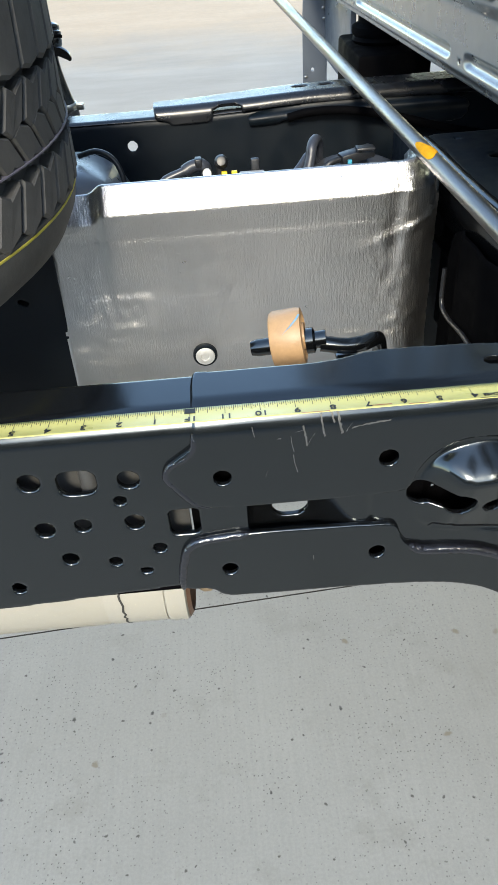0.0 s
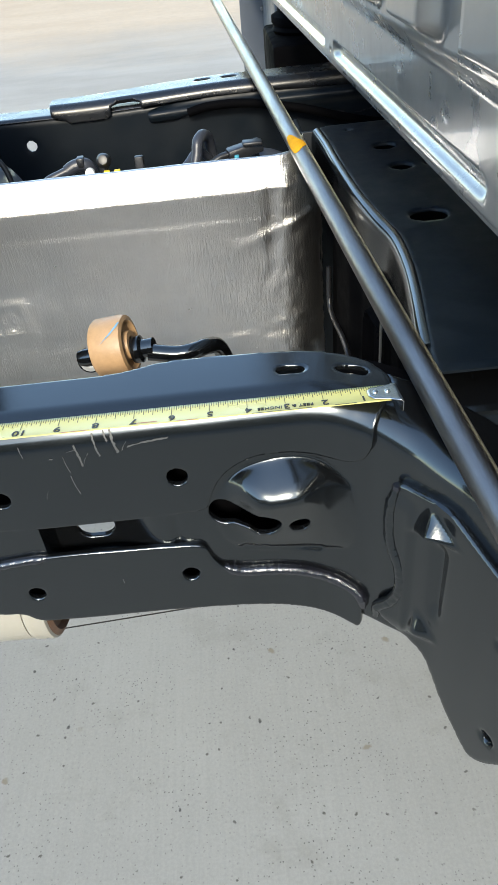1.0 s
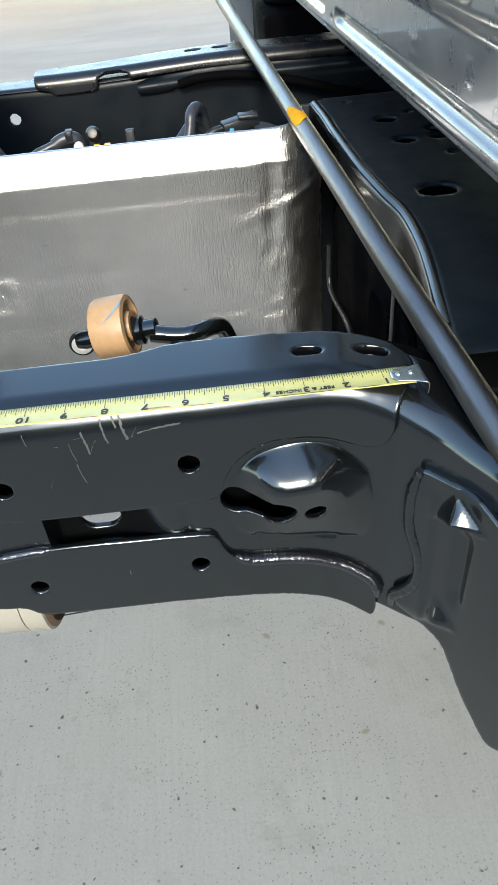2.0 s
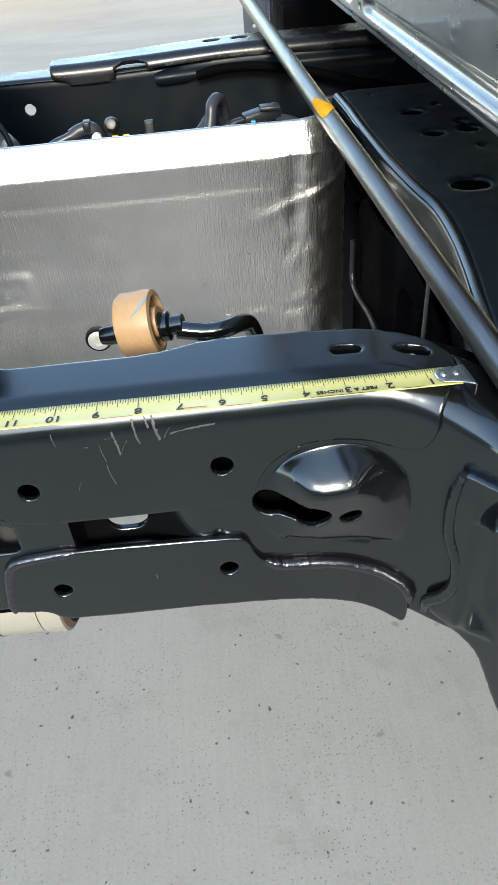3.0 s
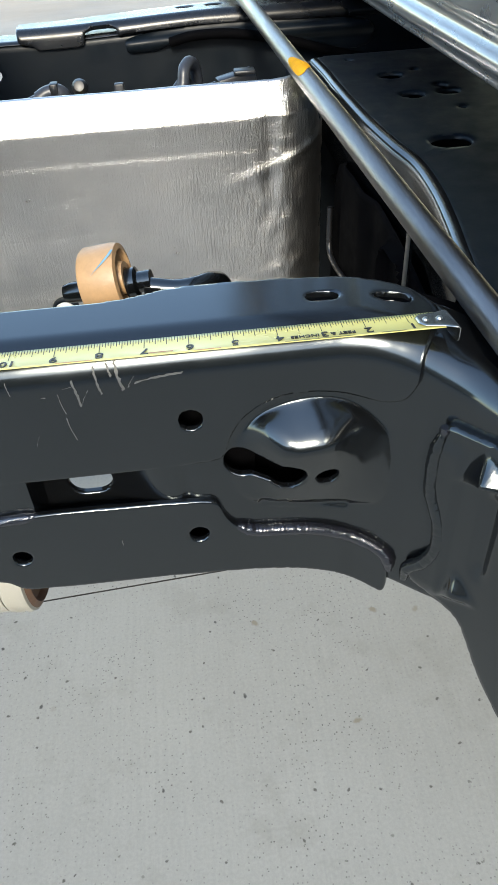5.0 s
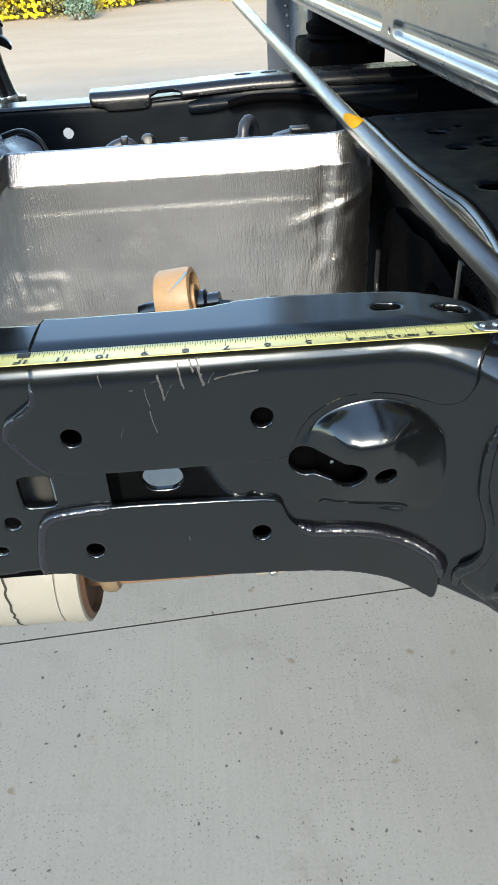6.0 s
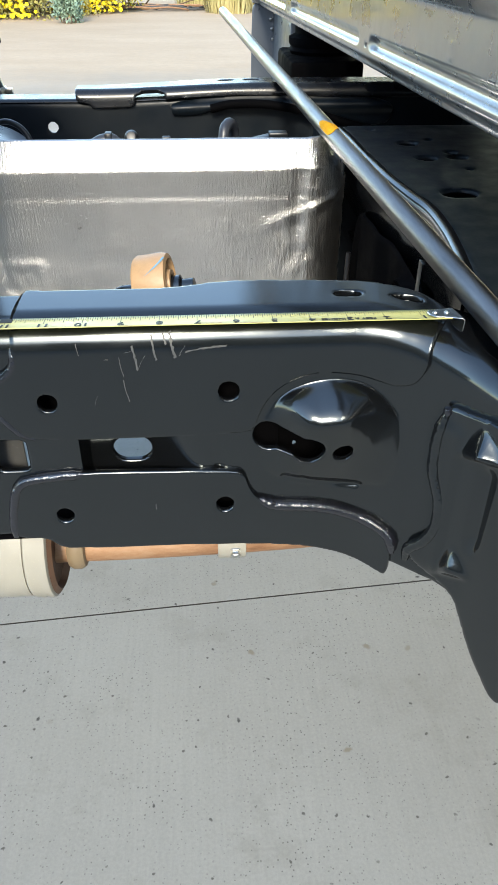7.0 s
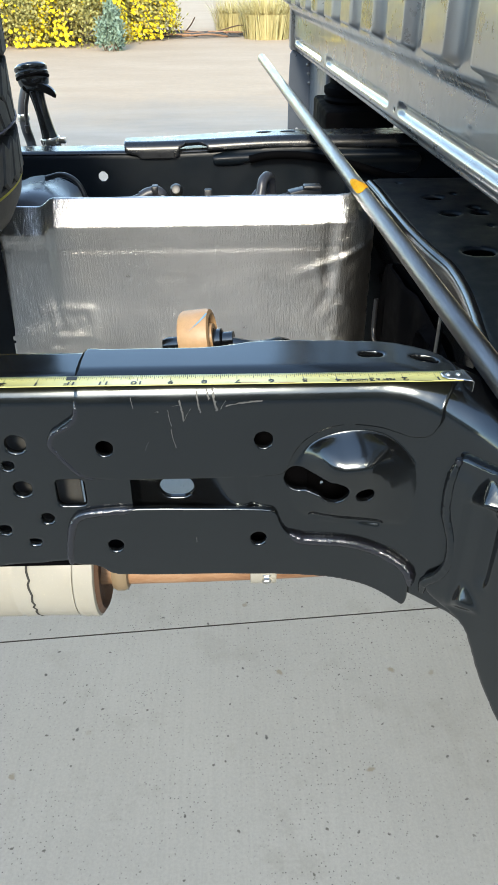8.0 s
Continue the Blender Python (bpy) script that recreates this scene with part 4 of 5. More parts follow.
drum = thing("vapour_canister", "dark grey rounded vapour canister with a hose arch", "canister", (-0.15, 1.1, 0.70))
dm = Matrix.Translation((-0.150, 1.035, 0.735)) @ pose(0, 0, 0, -90, 0, 0)
part("canister_shell", lathe([(0, -0.004), (0.055, -0.002), (0.075, 0.006), (0.083, 0.018), (0.085, 0.04), (0.085, 0.13), (0.075, 0.15), (0, 0.152)], dm, 44), paint("slate_plastic", (0.11, 0.115, 0.125), 0.30, 0.1), drum)
part("canister_foot", box((-0.21, 1.06, 0.62), (-0.09, 1.16, 0.70), 0.01), PLASTIC, drum)
part("hose_arch", tube([(-0.135, 1.12, 0.826), (-0.108, 1.115, 0.832), (-0.087, 1.11, 0.823), (-0.075, 1.105, 0.80), (-0.07, 1.1, 0.755)], 0.004), PLASTIC, drum)

for lowered, down in ((pump_plug, 0.010), (hose_a, 0.016), (valve, 0.010), (hose_b, 0.014), (drum, 0.020)):
    lowered.location.z -= down
valve.location.x -= 0.012

# ---- far chassis rail ----
far = thing("frame_rail", "far black chassis rail with a pale dusty top edge", "frame rail", (0.1, 1.28, 0.0))


def far_place(s, v, h):
    """v below 0.83 is the inner web, above it the top flange."""
    a = np.clip((v - 0.824) / 0.006, 0, math.pi / 2)
    d = 0.006 * (1 - np.cos(a)) + np.maximum(v - 0.8334, 0)
    z = np.where(v < 0.824, v, 0.824 + 0.006 * np.sin(a)) - 0.006 * soft((v - 0.80) / 0.02)
    rise = 0.008 * soft((s - 0.0) / 0.28)
    return np.stack([s, 1.250 + d - np.cos(a) * h, z + rise + np.sin(a) * h], 1)


def far_low(s, v, h):
    """The rail itself, a little lower than the tab laid on it."""
    p = far_place(s, v, h)
    p[:, 2] -= 0.010 * soft((v - 0.79) / 0.03)
    return p


sheet("web", far, BLACK_DULL, np.concatenate([span(-1.5, -0.3, 0.1), span(-0.295, 0.5, 0.005), span(0.55, 1.5, 0.1)]), span(0.63, 0.905, 0.005),
      cut(rounded(-1.5, 1.5, 0.635, 0.882, 0.002), circle(-0.068, 0.777, 0.0085), capsule(0.200, 0.864, 0.222, 0.864, 0.009), capsule(0.242, 0.862, 0.264, 0.862, 0.009)), far_low, None, 0.004, 0.001)
sheet("top_flange", far, SATIN_BLACK, np.concatenate([span(-1.5, -0.3, 0.1), span(-0.295, 0.5, 0.01), span(0.55, 1.5, 0.1)]), span(0.826, 0.884, 0.004), rounded(-1.5, 1.5, 0.8285, 0.8815, 0.001), far_low, lambda s, v: 0 * s + 0.0035, 0.003, 0.0008)
tab = cut(outline([(-0.028, 0.8845), (-0.028, 0.8240), (-0.018, 0.8200), (-0.004, 0.8170), (-0.002, 0.8085), (0.014, 0.8095), (0.020, 0.8075), (0.060, 0.8085), (0.066, 0.8150), (0.067, 0.8300), (0.112, 0.8300), (0.1135, 0.8190), (0.124, 0.8220), (0.26, 0.8225), (0.42, 0.818), (0.66, 0.818), (0.66, 0.8845)], 1), capsule(0.205, 0.864, 0.217, 0.864, 0.006), capsule(0.247, 0.862, 0.259, 0.862, 0.006))
sheet("rail_tab", far, SATIN_BLACK, span(-0.04, 0.665, 0.0025), span(0.80, 0.89, 0.0025), tab, far_place, lambda s, v: 0 * s + 0.008, 0.0078, 0.0012)
stiff = outline([(0.123, 0.820), (0.122, 0.795), (0.128, 0.7885), (0.172, 0.7885), (0.178, 0.797), (0.24, 0.800), (0.34, 0.79), (0.48, 0.76), (0.48, 0.815), (0.36, 0.822)], 2)
sheet("stiffener", far, BLACK_DULL, span(0.11, 0.49, 0.004), span(0.75, 0.83, 0.004), stiff, far_place, lambda s, v: 0.004 + 0.010 * soft((0.816 - v) / 0.012) * soft((v - 0.786) / 0.012), 0.006, 0.0016)
part("outer_web", box((-1.5, 1.290, 0.64), (1.5, 1.328, 0.70), 0.002), BLACK, far)

# ---- black plate beside the shield ----
hangplate = thing("hanger_plate", "black steel plate with a slot hanging beside the heat shield", "plate", (-0.35, 0.868, 0.3))
hp = cut(outline([(-0.62, 0.30), (-0.157, 0.30), (-0.1555, 0.58), (-0.150, 0.80), (-0.62, 0.80)], 0), capsule(-0.207, 0.6965, -0.199, 0.693, 0.0042))
sheet("plate_face", hangplate, BLACK_DULL, span(-0.63, -0.14, 0.005), span(0.295, 0.805, 0.005), hp, lambda s, v, h: np.stack([s, 0.8865 - h, v], 1), None, 0.004, 0.001)
part("plate_foot", box((-0.62, 0.452, 0.6225), (-0.42, 0.888, 0.630), 0.001), BLACK_DULL, hangplate)

# ---- cross member with its turned-down lip ----
cross_m = thing("cross_member", "black pressed cross member with a shiny rolled edge and holes", "cross member", (0.5, 0.8, 0.7))
EDGE = smooth_path([(0.357, 1.060, 0), (0.361, 1.00, 0), (0.3625, 0.94, 0), (0.365, 0.878, 0), (0.369, 0.81, 0), (0.376, 0.747, 0), (0.3835, 0.695, 0), (0.3815, 0.635, 0), (0.375, 0.581, 0), (0.3675, 0.535, 0), (0.362, 0.50, 0)], 8)
plate_pts = [(p.x + 0.004, p.y) for p in EDGE[::4]] + [(0.362, 0.465), (0.95, 0.465), (0.95, 1.068), (0.372, 1.068)]
top_shape = cut(outline(plate_pts, 0), capsule(0.427, 0.96, 0.433, 0.96, 0.011), capsule(0.431, 0.883, 0.437, 0.883, 0.010), circle(0.462, 0.978, 0.005), circle(0.472, 0.910, 0.008),
                capsule(0.470, 0.886, 0.476, 0.886, 0.0095), circle(0.470, 0.831, 0.0045), circle(0.398, 1.040, 0.004), capsule(0.423, 0.737, 0.433, 0.737, 0.014))
sheet("top_plate", cross_m, BLACK_DULL, np.concatenate([span(0.355, 0.50, 0.0035), span(0.52, 0.96, 0.03)]), span(0.46, 1.075, 0.0045), top_shape, lambda s, v, h: np.stack([s, v, 0.812 + h], 1), None, 0.004, 0.002)


def lip():
    prof = [(0.006, 0.0005), (0.002, 0.0002), (-0.0015, -0.0015), (-0.004, -0.005), (-0.005, -0.010), (-0.0055, -0.03), (-0.0065, -0.055), (-0.0040, -0.055), (-0.002, -0.01), (0.002, -0.0045)]
    verts, faces, n = [], [], len(prof)
    for i, p in enumerate(EDGE):
        t = i / (len(EDGE) - 1)
        deep = 1.0 + 0.35 * math.sin(math.pi * min(1, t * 1.35)) + 0.5 * max(0, t - 0.75)
        for o, dz in prof:
            verts.append((p.x + o, p.y, 0.812 + dz * (deep if dz < -0.02 else 1)))
    for i in range(len(EDGE) - 1):
        for k in range(n - 1):
            a = i * n + k
            faces.append((a, a + 1, a + n + 1, a + n))
    return verts, faces


part("rolled_lip", lip(), BLACK, cross_m, "glossy rolled edge catching the sky")
part("rail_foot", box((0.50, 0.468, 0.7850), (0.60, 0.500, 0.8095), 0.002), BLACK_DULL, cross_m)
part("back_web", box((0.338, 1.058, 0.35), (0.95, 1.064, 0.809), 0.002), BLACK_DULL, cross_m)
part("end_web", box((0.338, 0.925, 0.40), (0.344, 1.16, 0.80), 0.002), BLACK_DULL, cross_m)
part("lower_plate", box((0.385, 0.50, 0.66), (0.95, 1.07, 0.666), 0.002), BLACK_DULL, cross_m)
part("rail_gusset", box((0.55, 0.5055, 0.60), (0.92, 0.518, 0.809), 0.002), BLACK_DULL, cross_m)
part("rail_gusset", box((0.60, 1.06, 0.662), (0.92, 1.2520, 0.80), 0.002), BLACK_DULL, cross_m)
part("inner_web", box((0.40, 0.52, 0.52), (0.406, 1.06, 0.807), 0.002), BLACK_DULL, cross_m)
inner = outline([(0.55, 0.40), (0.90, 0.40), (0.90, 0.72), (0.86, 0.765), (0.70, 0.755), (0.55, 0.72)], 2)


def inner_height(s, v):
    e = rounded(0.64, 0.70, 0.55, 0.74, 0.02)(s, v)
    return 0.010 * soft((0.006 - np.abs(e)) / 0.006) + 0.008 * soft((0.06 - np.abs(s - 0.80)) / 0.03)


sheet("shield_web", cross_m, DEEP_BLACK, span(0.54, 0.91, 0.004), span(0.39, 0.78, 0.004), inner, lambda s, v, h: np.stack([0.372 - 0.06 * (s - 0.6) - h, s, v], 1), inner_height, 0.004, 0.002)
line_w = thing("brake_line", "thin dark brake line clipped below the cross member", "line", (0.355, 0.75, 0.6))
part("line_run", tube([(0.347, 0.875, 0.70), (0.346, 0.87, 0.655), (0.347, 0.845, 0.645), (0.349, 0.78, 0.652), (0.350, 0.745, 0.645), (0.352, 0.735, 0.61), (0.355, 0.73, 0.50)], 0.0032), PLASTIC, line_w)
strap = thing("tank_strap", "narrow bright-edged black strap behind the rail", "strap", (0.36, 0.60, 0.6))
part("strap_band", box((0.3545, 0.600, 0.45), (0.3575, 0.612, 0.79), 0.001), BLACK, strap)

# ---- spare tyre lying flat on the rails ----
TC, TR = Vector((-0.470, 0.750, 0.0)), 0.390
tyre = thing("spare_tyre", "black off-road spare tyre lying flat with chunky tread", "tyre", (TC.x, TC.y, 0.815))
casing = [(0.215, 0.845), (0.225, 0.832), (0.27, 0.818), (0.315, 0.816), (0.350, 0.824), (0.373, 0.842), (0.384, 0.862), (0.388, 0.880), (0.3885, 0.887), (0.379, 0.891),
          (0.379, 1.020), (0.3885, 1.026), (0.387, 1.045), (0.380, 1.068), (0.360, 1.088), (0.315, 1.098), (0.27, 1.096), (0.225, 1.082), (0.215, 1.070)]
part("casing", lathe(casing, Matrix.Translation(TC), 128, True), RUBBER, tyre)
part("wear_line", lathe([(0.3882, 0.8805), (0.3886, 0.8810), (0.3888, 0.8828), (0.3886, 0.8833), (0.3870, 0.8833), (0.3870, 0.8805)], Matrix.Translation(TC), 128, True), paint("faded_yellow_line", (0.42, 0.37, 0.05), 0.8, 0.3), tyre, "thin yellow painted line")
part("wear_line", lathe([(0.3800, 0.9395), (0.3925, 0.9400), (0.3925, 0.9412), (0.3800, 0.9417)], Matrix.Translation(TC), 128, True), paint("violet_line", (0.085, 0.08, 0.11), 0.7), tyre, "faint violet painted line")


def block_mesh(z0, z1, width, skew, r0=0.375, r1=0.391, notch=0.0):
    bm = bmesh.new()
    rows = []
    for r, k in ((r0, 1.0), (r1 - 0.002, 1.0), (r1, 0.88)):
        zc, hz = (z0 + z1) / 2, (z1 - z0) / 2 * k
        w = width / 2 * k
        ring = [(-w, -hz), (-w * 0.1, -hz - notch), (w, -hz), (w, hz), (w * 0.1, hz - notch), (-w, hz)]
        rows.append([bm.verts.new((r * math.cos((a + skew * b) / r1), r * math.sin((a + skew * b) / r1), zc + b)) for a, b in ring])
    for a, b in zip(rows, rows[1:]):
        for k in range(6):
            bm.faces.new((a[k], a[(k + 1) % 6], b[(k + 1) % 6], b[k]))
    bm.faces.new(rows[-1])
    bmesh.ops.recalc_face_normals(bm, faces=bm.faces)
    me = bpy.data.meshes.new("tread_block")
    bm.to_mesh(me)
    bm.free()
    me.materials.append(RUBBER)
    return me


def tread(n, z0, z1, width, skew, phase, notch, r1=0.391):
    me = block_mesh(z0, z1, width, skew, 0.375, r1, notch)
    for k in range(n):
        ob = new("tread_block", me)
        ob.parent = tyre
        ob.matrix_parent_inverse = Matrix.Translation((-TC.x, -TC.y, -0.815))
        ob.matrix_basis = Matrix.Translation(TC) @ pose(0, 0, 0, 0, 0, 360 * (k + phase) / n)


tread(66, 0.892, 0.931, 0.0325, 0.45, 0.0, 0.008)
tread(66, 0.936, 0.965, 0.0325, -0.65, 0.45, -0.006)
tread(66, 0.970, 1.000, 0.0320, 0.6, 0.15, 0.007)
tread(60, 1.006, 1.062, 0.0365, 0.12, 0.55, 0.003, 0.3935)

# ---- filler neck beyond the far rail ----
filler = thing("filler_neck", "black fuel filler cup and neck with a clamped rubber hose", "filler neck", (-0.20, 1.42, 0.60))
cup_m = Matrix.Translation((-0.2085, 1.44, 0.905)) @ pose(0, 0, 0, -16, -9, 0)
part("filler_cup", lathe([(0.010, -0.020), (0.019, -0.016), (0.0265, -0.008), (0.0285, 0.000), (0.0270, 0.003), (0.0295, 0.006), (0.0305, 0.011), (0.0280, 0.014), (0.0300, 0.017), (0.0300, 0.021), (0.0265, 0.025), (0.0215, 0.026), (0.0200, 0.022), (0.0195, 0.010), (0, 0.008)], cup_m, 40), BLACK, filler, "black ribbed filler cup")
part("seal_ring", lathe([(0.0272, 0.0030), (0.0302, 0.0032), (0.0308, 0.0050), (0.0300, 0.0062), (0.0272, 0.0062)], cup_m, 40), DEEP_BLACK, filler)
tab_shape = outline([(-0.226, 0.004), (-0.190, 0.006), (-0.172, -0.004), (-0.166, -0.016), (-0.170, -0.022), (-0.178, -0.016), (-0.200, -0.006), (-0.226, -0.010)], 2)
sheet("mounting_tab", filler, BLACK, span(-0.23, -0.16, 0.0025), span(-0.025, 0.010, 0.0025), tab_shape, lambda s, v, h: np.stack([s, 1.424 + 0 * s - 0.4 * v + h, 0.900 + v + 0.6 * h], 1), None, 0.005, 0.0012, "bent black mounting tab")
part("neck_tube", tube([(-0.2070, 1.441, 0.892), (-0.2045, 1.440, 0.872), (-0.2000, 1.440, 0.845), (-0.1950, 1.440, 0.815), (-0.1915, 1.440, 0.795)], lambda u: 0.0155 - 0.0035 * math.sin(math.pi * min(1, u * 1.15)), 24), BLACK, filler, "glossy black neck tube")
HOSE = paint("grey_black_rubber_hose", (0.030, 0.033, 0.040), 0.42, 0.06)
part("filler_hose", tube([(-0.1920, 1.440, 0.806), (-0.1900, 1.439, 0.785), (-0.1870, 1.430, 0.745), (-0.1830, 1.400, 0.695), (-0.178, 1.350, 0.668), (-0.175, 1.320, 0.664)], 0.0165, 24), HOSE, filler, "black rubber filler hose")
clamp_m, _ = axis_frame((-0.1918, 1.440, 0.7945), (-0.1935, 1.440, 0.8065))
worm = part("hose_clamp", lathe([(0.0164, 0), (0.0180, 0.0002), (0.0184, 0.0012), (0.0184, 0.0108), (0.0180, 0.0118), (0.0164, 0.012)], clamp_m, 36), STEEL, filler, "bright steel worm-drive clamp")
part("clamp_screw", box((-0.177, 1.432, 0.7955), (-0.163, 1.442, 0.8065), 0.002), STEEL, worm)
for k in range(9):
    a_ = math.radians(200 + 16 * k)
    part("clamp_slot", box((-0.0009, -0.0004, 0.0025), (0.0009, 0.0004, 0.0095), 0, clamp_m @ Matrix.Translation((0.0184 * math.cos(a_), 0.0184 * math.sin(a_), 0)) @ pose(0, 0, 0, 0, 0, math.degrees(a_) + 90)), INK, worm, "", False)
part("vent_hose", tube([(-0.2250, 1.446, 0.893), (-0.2330, 1.444, 0.872), (-0.2380, 1.442, 0.848), (-0.2360, 1.440, 0.820), (-0.2300, 1.438, 0.785), (-0.222, 1.400, 0.70), (-0.215, 1.330, 0.665)], 0.0092, 18), HOSE, filler, "thin rubber vent hose")
vent_m, _ = axis_frame((-0.2378, 1.4415, 0.836), (-0.2382, 1.442, 0.848))
part("hose_clamp", lathe([(0.0090, 0), (0.0106, 0.0005), (0.0110, 0.0015), (0.0110, 0.0105), (0.0106, 0.0115), (0.0090, 0.012)], vent_m, 28), STEEL, filler, "bright steel clamp")
part("tether", tube([(-0.220, 1.425, 0.885), (-0.2265, 1.424, 0.865), (-0.2290, 1.424, 0.842), (-0.2300, 1.424, 0.828)], 0.0024), PLASTIC, filler, "thin black tether")
part("tether_plug", rod((-0.2300, 1.424, 0.831), (-0.2280, 1.424, 0.817), 0.0050), PLASTIC, filler)
part("hose_bracket", box((-0.25, 1.3260, 0.655), (-0.13, 1.345, 0.675), 0.003), BLACK, filler)

# ---- muffler under the rail ----
muffler = thing("muffler", "cream painted cylindrical muffler with a rusty end", "muffler", (-0.2, 0.62, 0.40))
MY, MZ, MR = 0.62, 0.470, 0.0665
mm = Matrix.Translation((-0.70, MY, MZ)) @ pose(0, 0, 0, 0, 90, 0)
part("shell", lathe([(0, 0), (MR - 0.006, 0), (MR, 0.006), (MR, 0.588), (MR - 0.001, 0.590), (MR - 0.001, 0.594), (MR, 0.596), (MR, 0.660), (0, 0.660)], mm, 64), CREAM, muffler)
part("rolled_rim", lathe([(MR - 0.002, 0.660), (MR + 0.001, 0.662), (MR + 0.0022, 0.670), (MR + 0.001, 0.674), (MR + 0.0024, 0.679), (MR + 0.0016, 0.684), (MR - 0.004, 0.686)], mm, 64), CREAM, muffler, "rolled cream end rim")
part("end_cap", lathe([(MR - 0.001, 0.686), (MR - 0.007, 0.690), (MR - 0.010, 0.682), (MR - 0.020, 0.678), (0.02, 0.684), (0, 0.684)], mm, 64), SOOT_RUST, muffler, "dark rust-stained end cap")
rnd = random.Random(7)
crack = [(-0.093 + 0.003 * (rnd.random() - 0.5) + 0.00022 * k, 0.2 + k * 0.075) for k in range(30)]
cv = []
for wid in (0, 0.0027):
    cv += [(x + wid, MY - (MR + 0.0004) * math.sin(a), MZ + (MR + 0.0004) * math.cos(a)) for x, a in crack]
part("crack", (cv, [(k, k + 1, 31 + k, 30 + k) for k in range(29)]), DIRT_CRACK, muffler, "dark ragged crack in the paint", False)
ex = thing("exhaust_pipe", "rusty brown exhaust pipe leaving the muffler", "exhaust pipe", (0.2, 0.62, 0.45))
part("pipe_run", tube([(-0.018, MY, 0.455), (0.10, MY, 0.4555), (0.25, MY, 0.460), (0.45, 0.625, 0.47), (0.9, 0.64, 0.47)], 0.0205, 28), RUST, ex)
part("outlet_sleeve", lathe([(0.0195, 0), (0.029, 0.001), (0.032, 0.006), (0.032, 0.014), (0.029, 0.019), (0.0195, 0.020)], Matrix.Translation((-0.003, MY, 0.460)) @ pose(0, 0, 0, 0, 90, 0), 36), paint("tan_stained_steel", (0.21, 0.155, 0.095), 0.5, 0.3, (0.3, 0.16, 0.08)), ex, "tan stained sleeve")
clamp = part("clamp_band", lathe([(0.0205, 0), (0.0240, 0.0005), (0.0245, 0.0025), (0.0245, 0.030), (0.0240, 0.032), (0.0205, 0.0325)], Matrix.Translation((0.166, MY, 0.4565)) @ pose(0, 0, 0, 0, 90, 0), 36), CREAM, ex, "cream clamp band")
part("clamp_bolt", lathe([(0, 0.006), (0.0045, 0.0055), (0.0055, 0.004), (0.0055, 0), (0.009, 0), (0.009, -0.003), (0, -0.003)], Matrix.Translation((0.186, MY - 0.0225, 0.452)) @ pose(0, 0, 0, 110, 0, 0), 6), STEEL, clamp)

# ---- cab ----
cab = thing("truck_cab", "silver-grey truck cab rear with beaded and ribbed sheet metal", "truck cab", (0.9, 0.95, 0.90))
CAB_NEAR, CAB_END = -0.26, 2.02


def cab_place(s, v, h):
    return np.stack([0.385 - 0.05 * (s - 0.6) - h, s, v], 1)


BEADS = [(-0.22, 0.435), (0.485, 0.955), (1.005, 1.505), (1.565, 1.955)]


def cab_height(s, v):
    h = 0.010 * soft((0.9120 - v) / 0.010) * -1
    for a, b in BEADS:
        d = capsule(a + 0.010, 0.9265, b - 0.010, 0.9265, 0.0)(s, v)
        h = h - 0.0060 * soft((0.0092 - d) / 0.0062)
    h = h + 0.010 * soft((v - 0.976) / 0.019)
    per = 0.153
    k = np.abs(((s - 0.91) / per + 0.5) % 1.0 - 0.5) * per
    pad = rounded(-0.047, 0.047, 0.998, 3.0, 0.012)(k, v)
    h = h + 0.015 * soft((0.002 - pad) / 0.011)
    for y, z in ((0.687, 0.948), (0.571, 0.956), (0.443, 0.958)):
        r = np.hypot((s - y), (v - z) * 0.8)
        h = h + 0.0006 * np.exp(-((r - 0.0050) / 0.0018) ** 2)
    return h


holes = [circle(0.972, 0.922, 0.0035), circle(1.535, 0.918, 0.0035), circle(0.462, 0.930, 0.0035)]
sheet("rear_panel", cab, GREY_PAINT, span(CAB_NEAR, CAB_END, 0.0055), np.concatenate([span(0.896, 1.05, 0.0022), span(1.06, 1.92, 0.02)]),
      cut(rounded(CAB_NEAR, CAB_END, 0.897, 1.9, 0.003), *holes, rounded(0.0, 1.72, 1.24, 1.80, 0.06)), cab_place, cab_height, 0.003, 0.001)
part("rear_window", box((0.372, -0.02, 1.22), (0.376, 1.74, 1.82), 0, Matrix.Translation((0.374, 0.86, 1.5)) @ pose(0, 0, 0, 0, 0, 2.86) @ Matrix.Translation((-0.364, -0.86, -1.5))), DARK_GLASS, cab, "dark tinted rear window", False)
part("cabin_lining", box((0.52, CAB_NEAR + 0.04, 0.93), (0.54, 1.97, 1.88), 0.002), BLACK_DULL, cab)
part("floor_pan", box((0.425, CAB_NEAR + 0.02, 0.905), (1.9, 1.98, 0.925), 0.004), BLACK_DULL, cab)
part("side_wall", box((0.330, CAB_END - 0.004, 0.905), (2.2, CAB_END + 0.03, 1.9), 0.01), GREY_PAINT, cab)
part("side_wall", box((0.435, CAB_NEAR - 0.03, 0.905), (2.2, CAB_NEAR, 1.9), 0.01), GREY_PAINT, cab)
part("roof", box((0.36, CAB_NEAR - 0.03, 1.9), (2.2, CAB_END + 0.03, 1.94), 0.01), GREY_PAINT, cab)
corner_f = cut(outline([(0.306, 0.62), (0.366, 0.62), (0.366, 0.80), (0.362, 0.893), (0.332, 0.906), (0.316, 0.905), (0.3055, 0.888)], 1), circle(0.330, 0.716, 0.004))
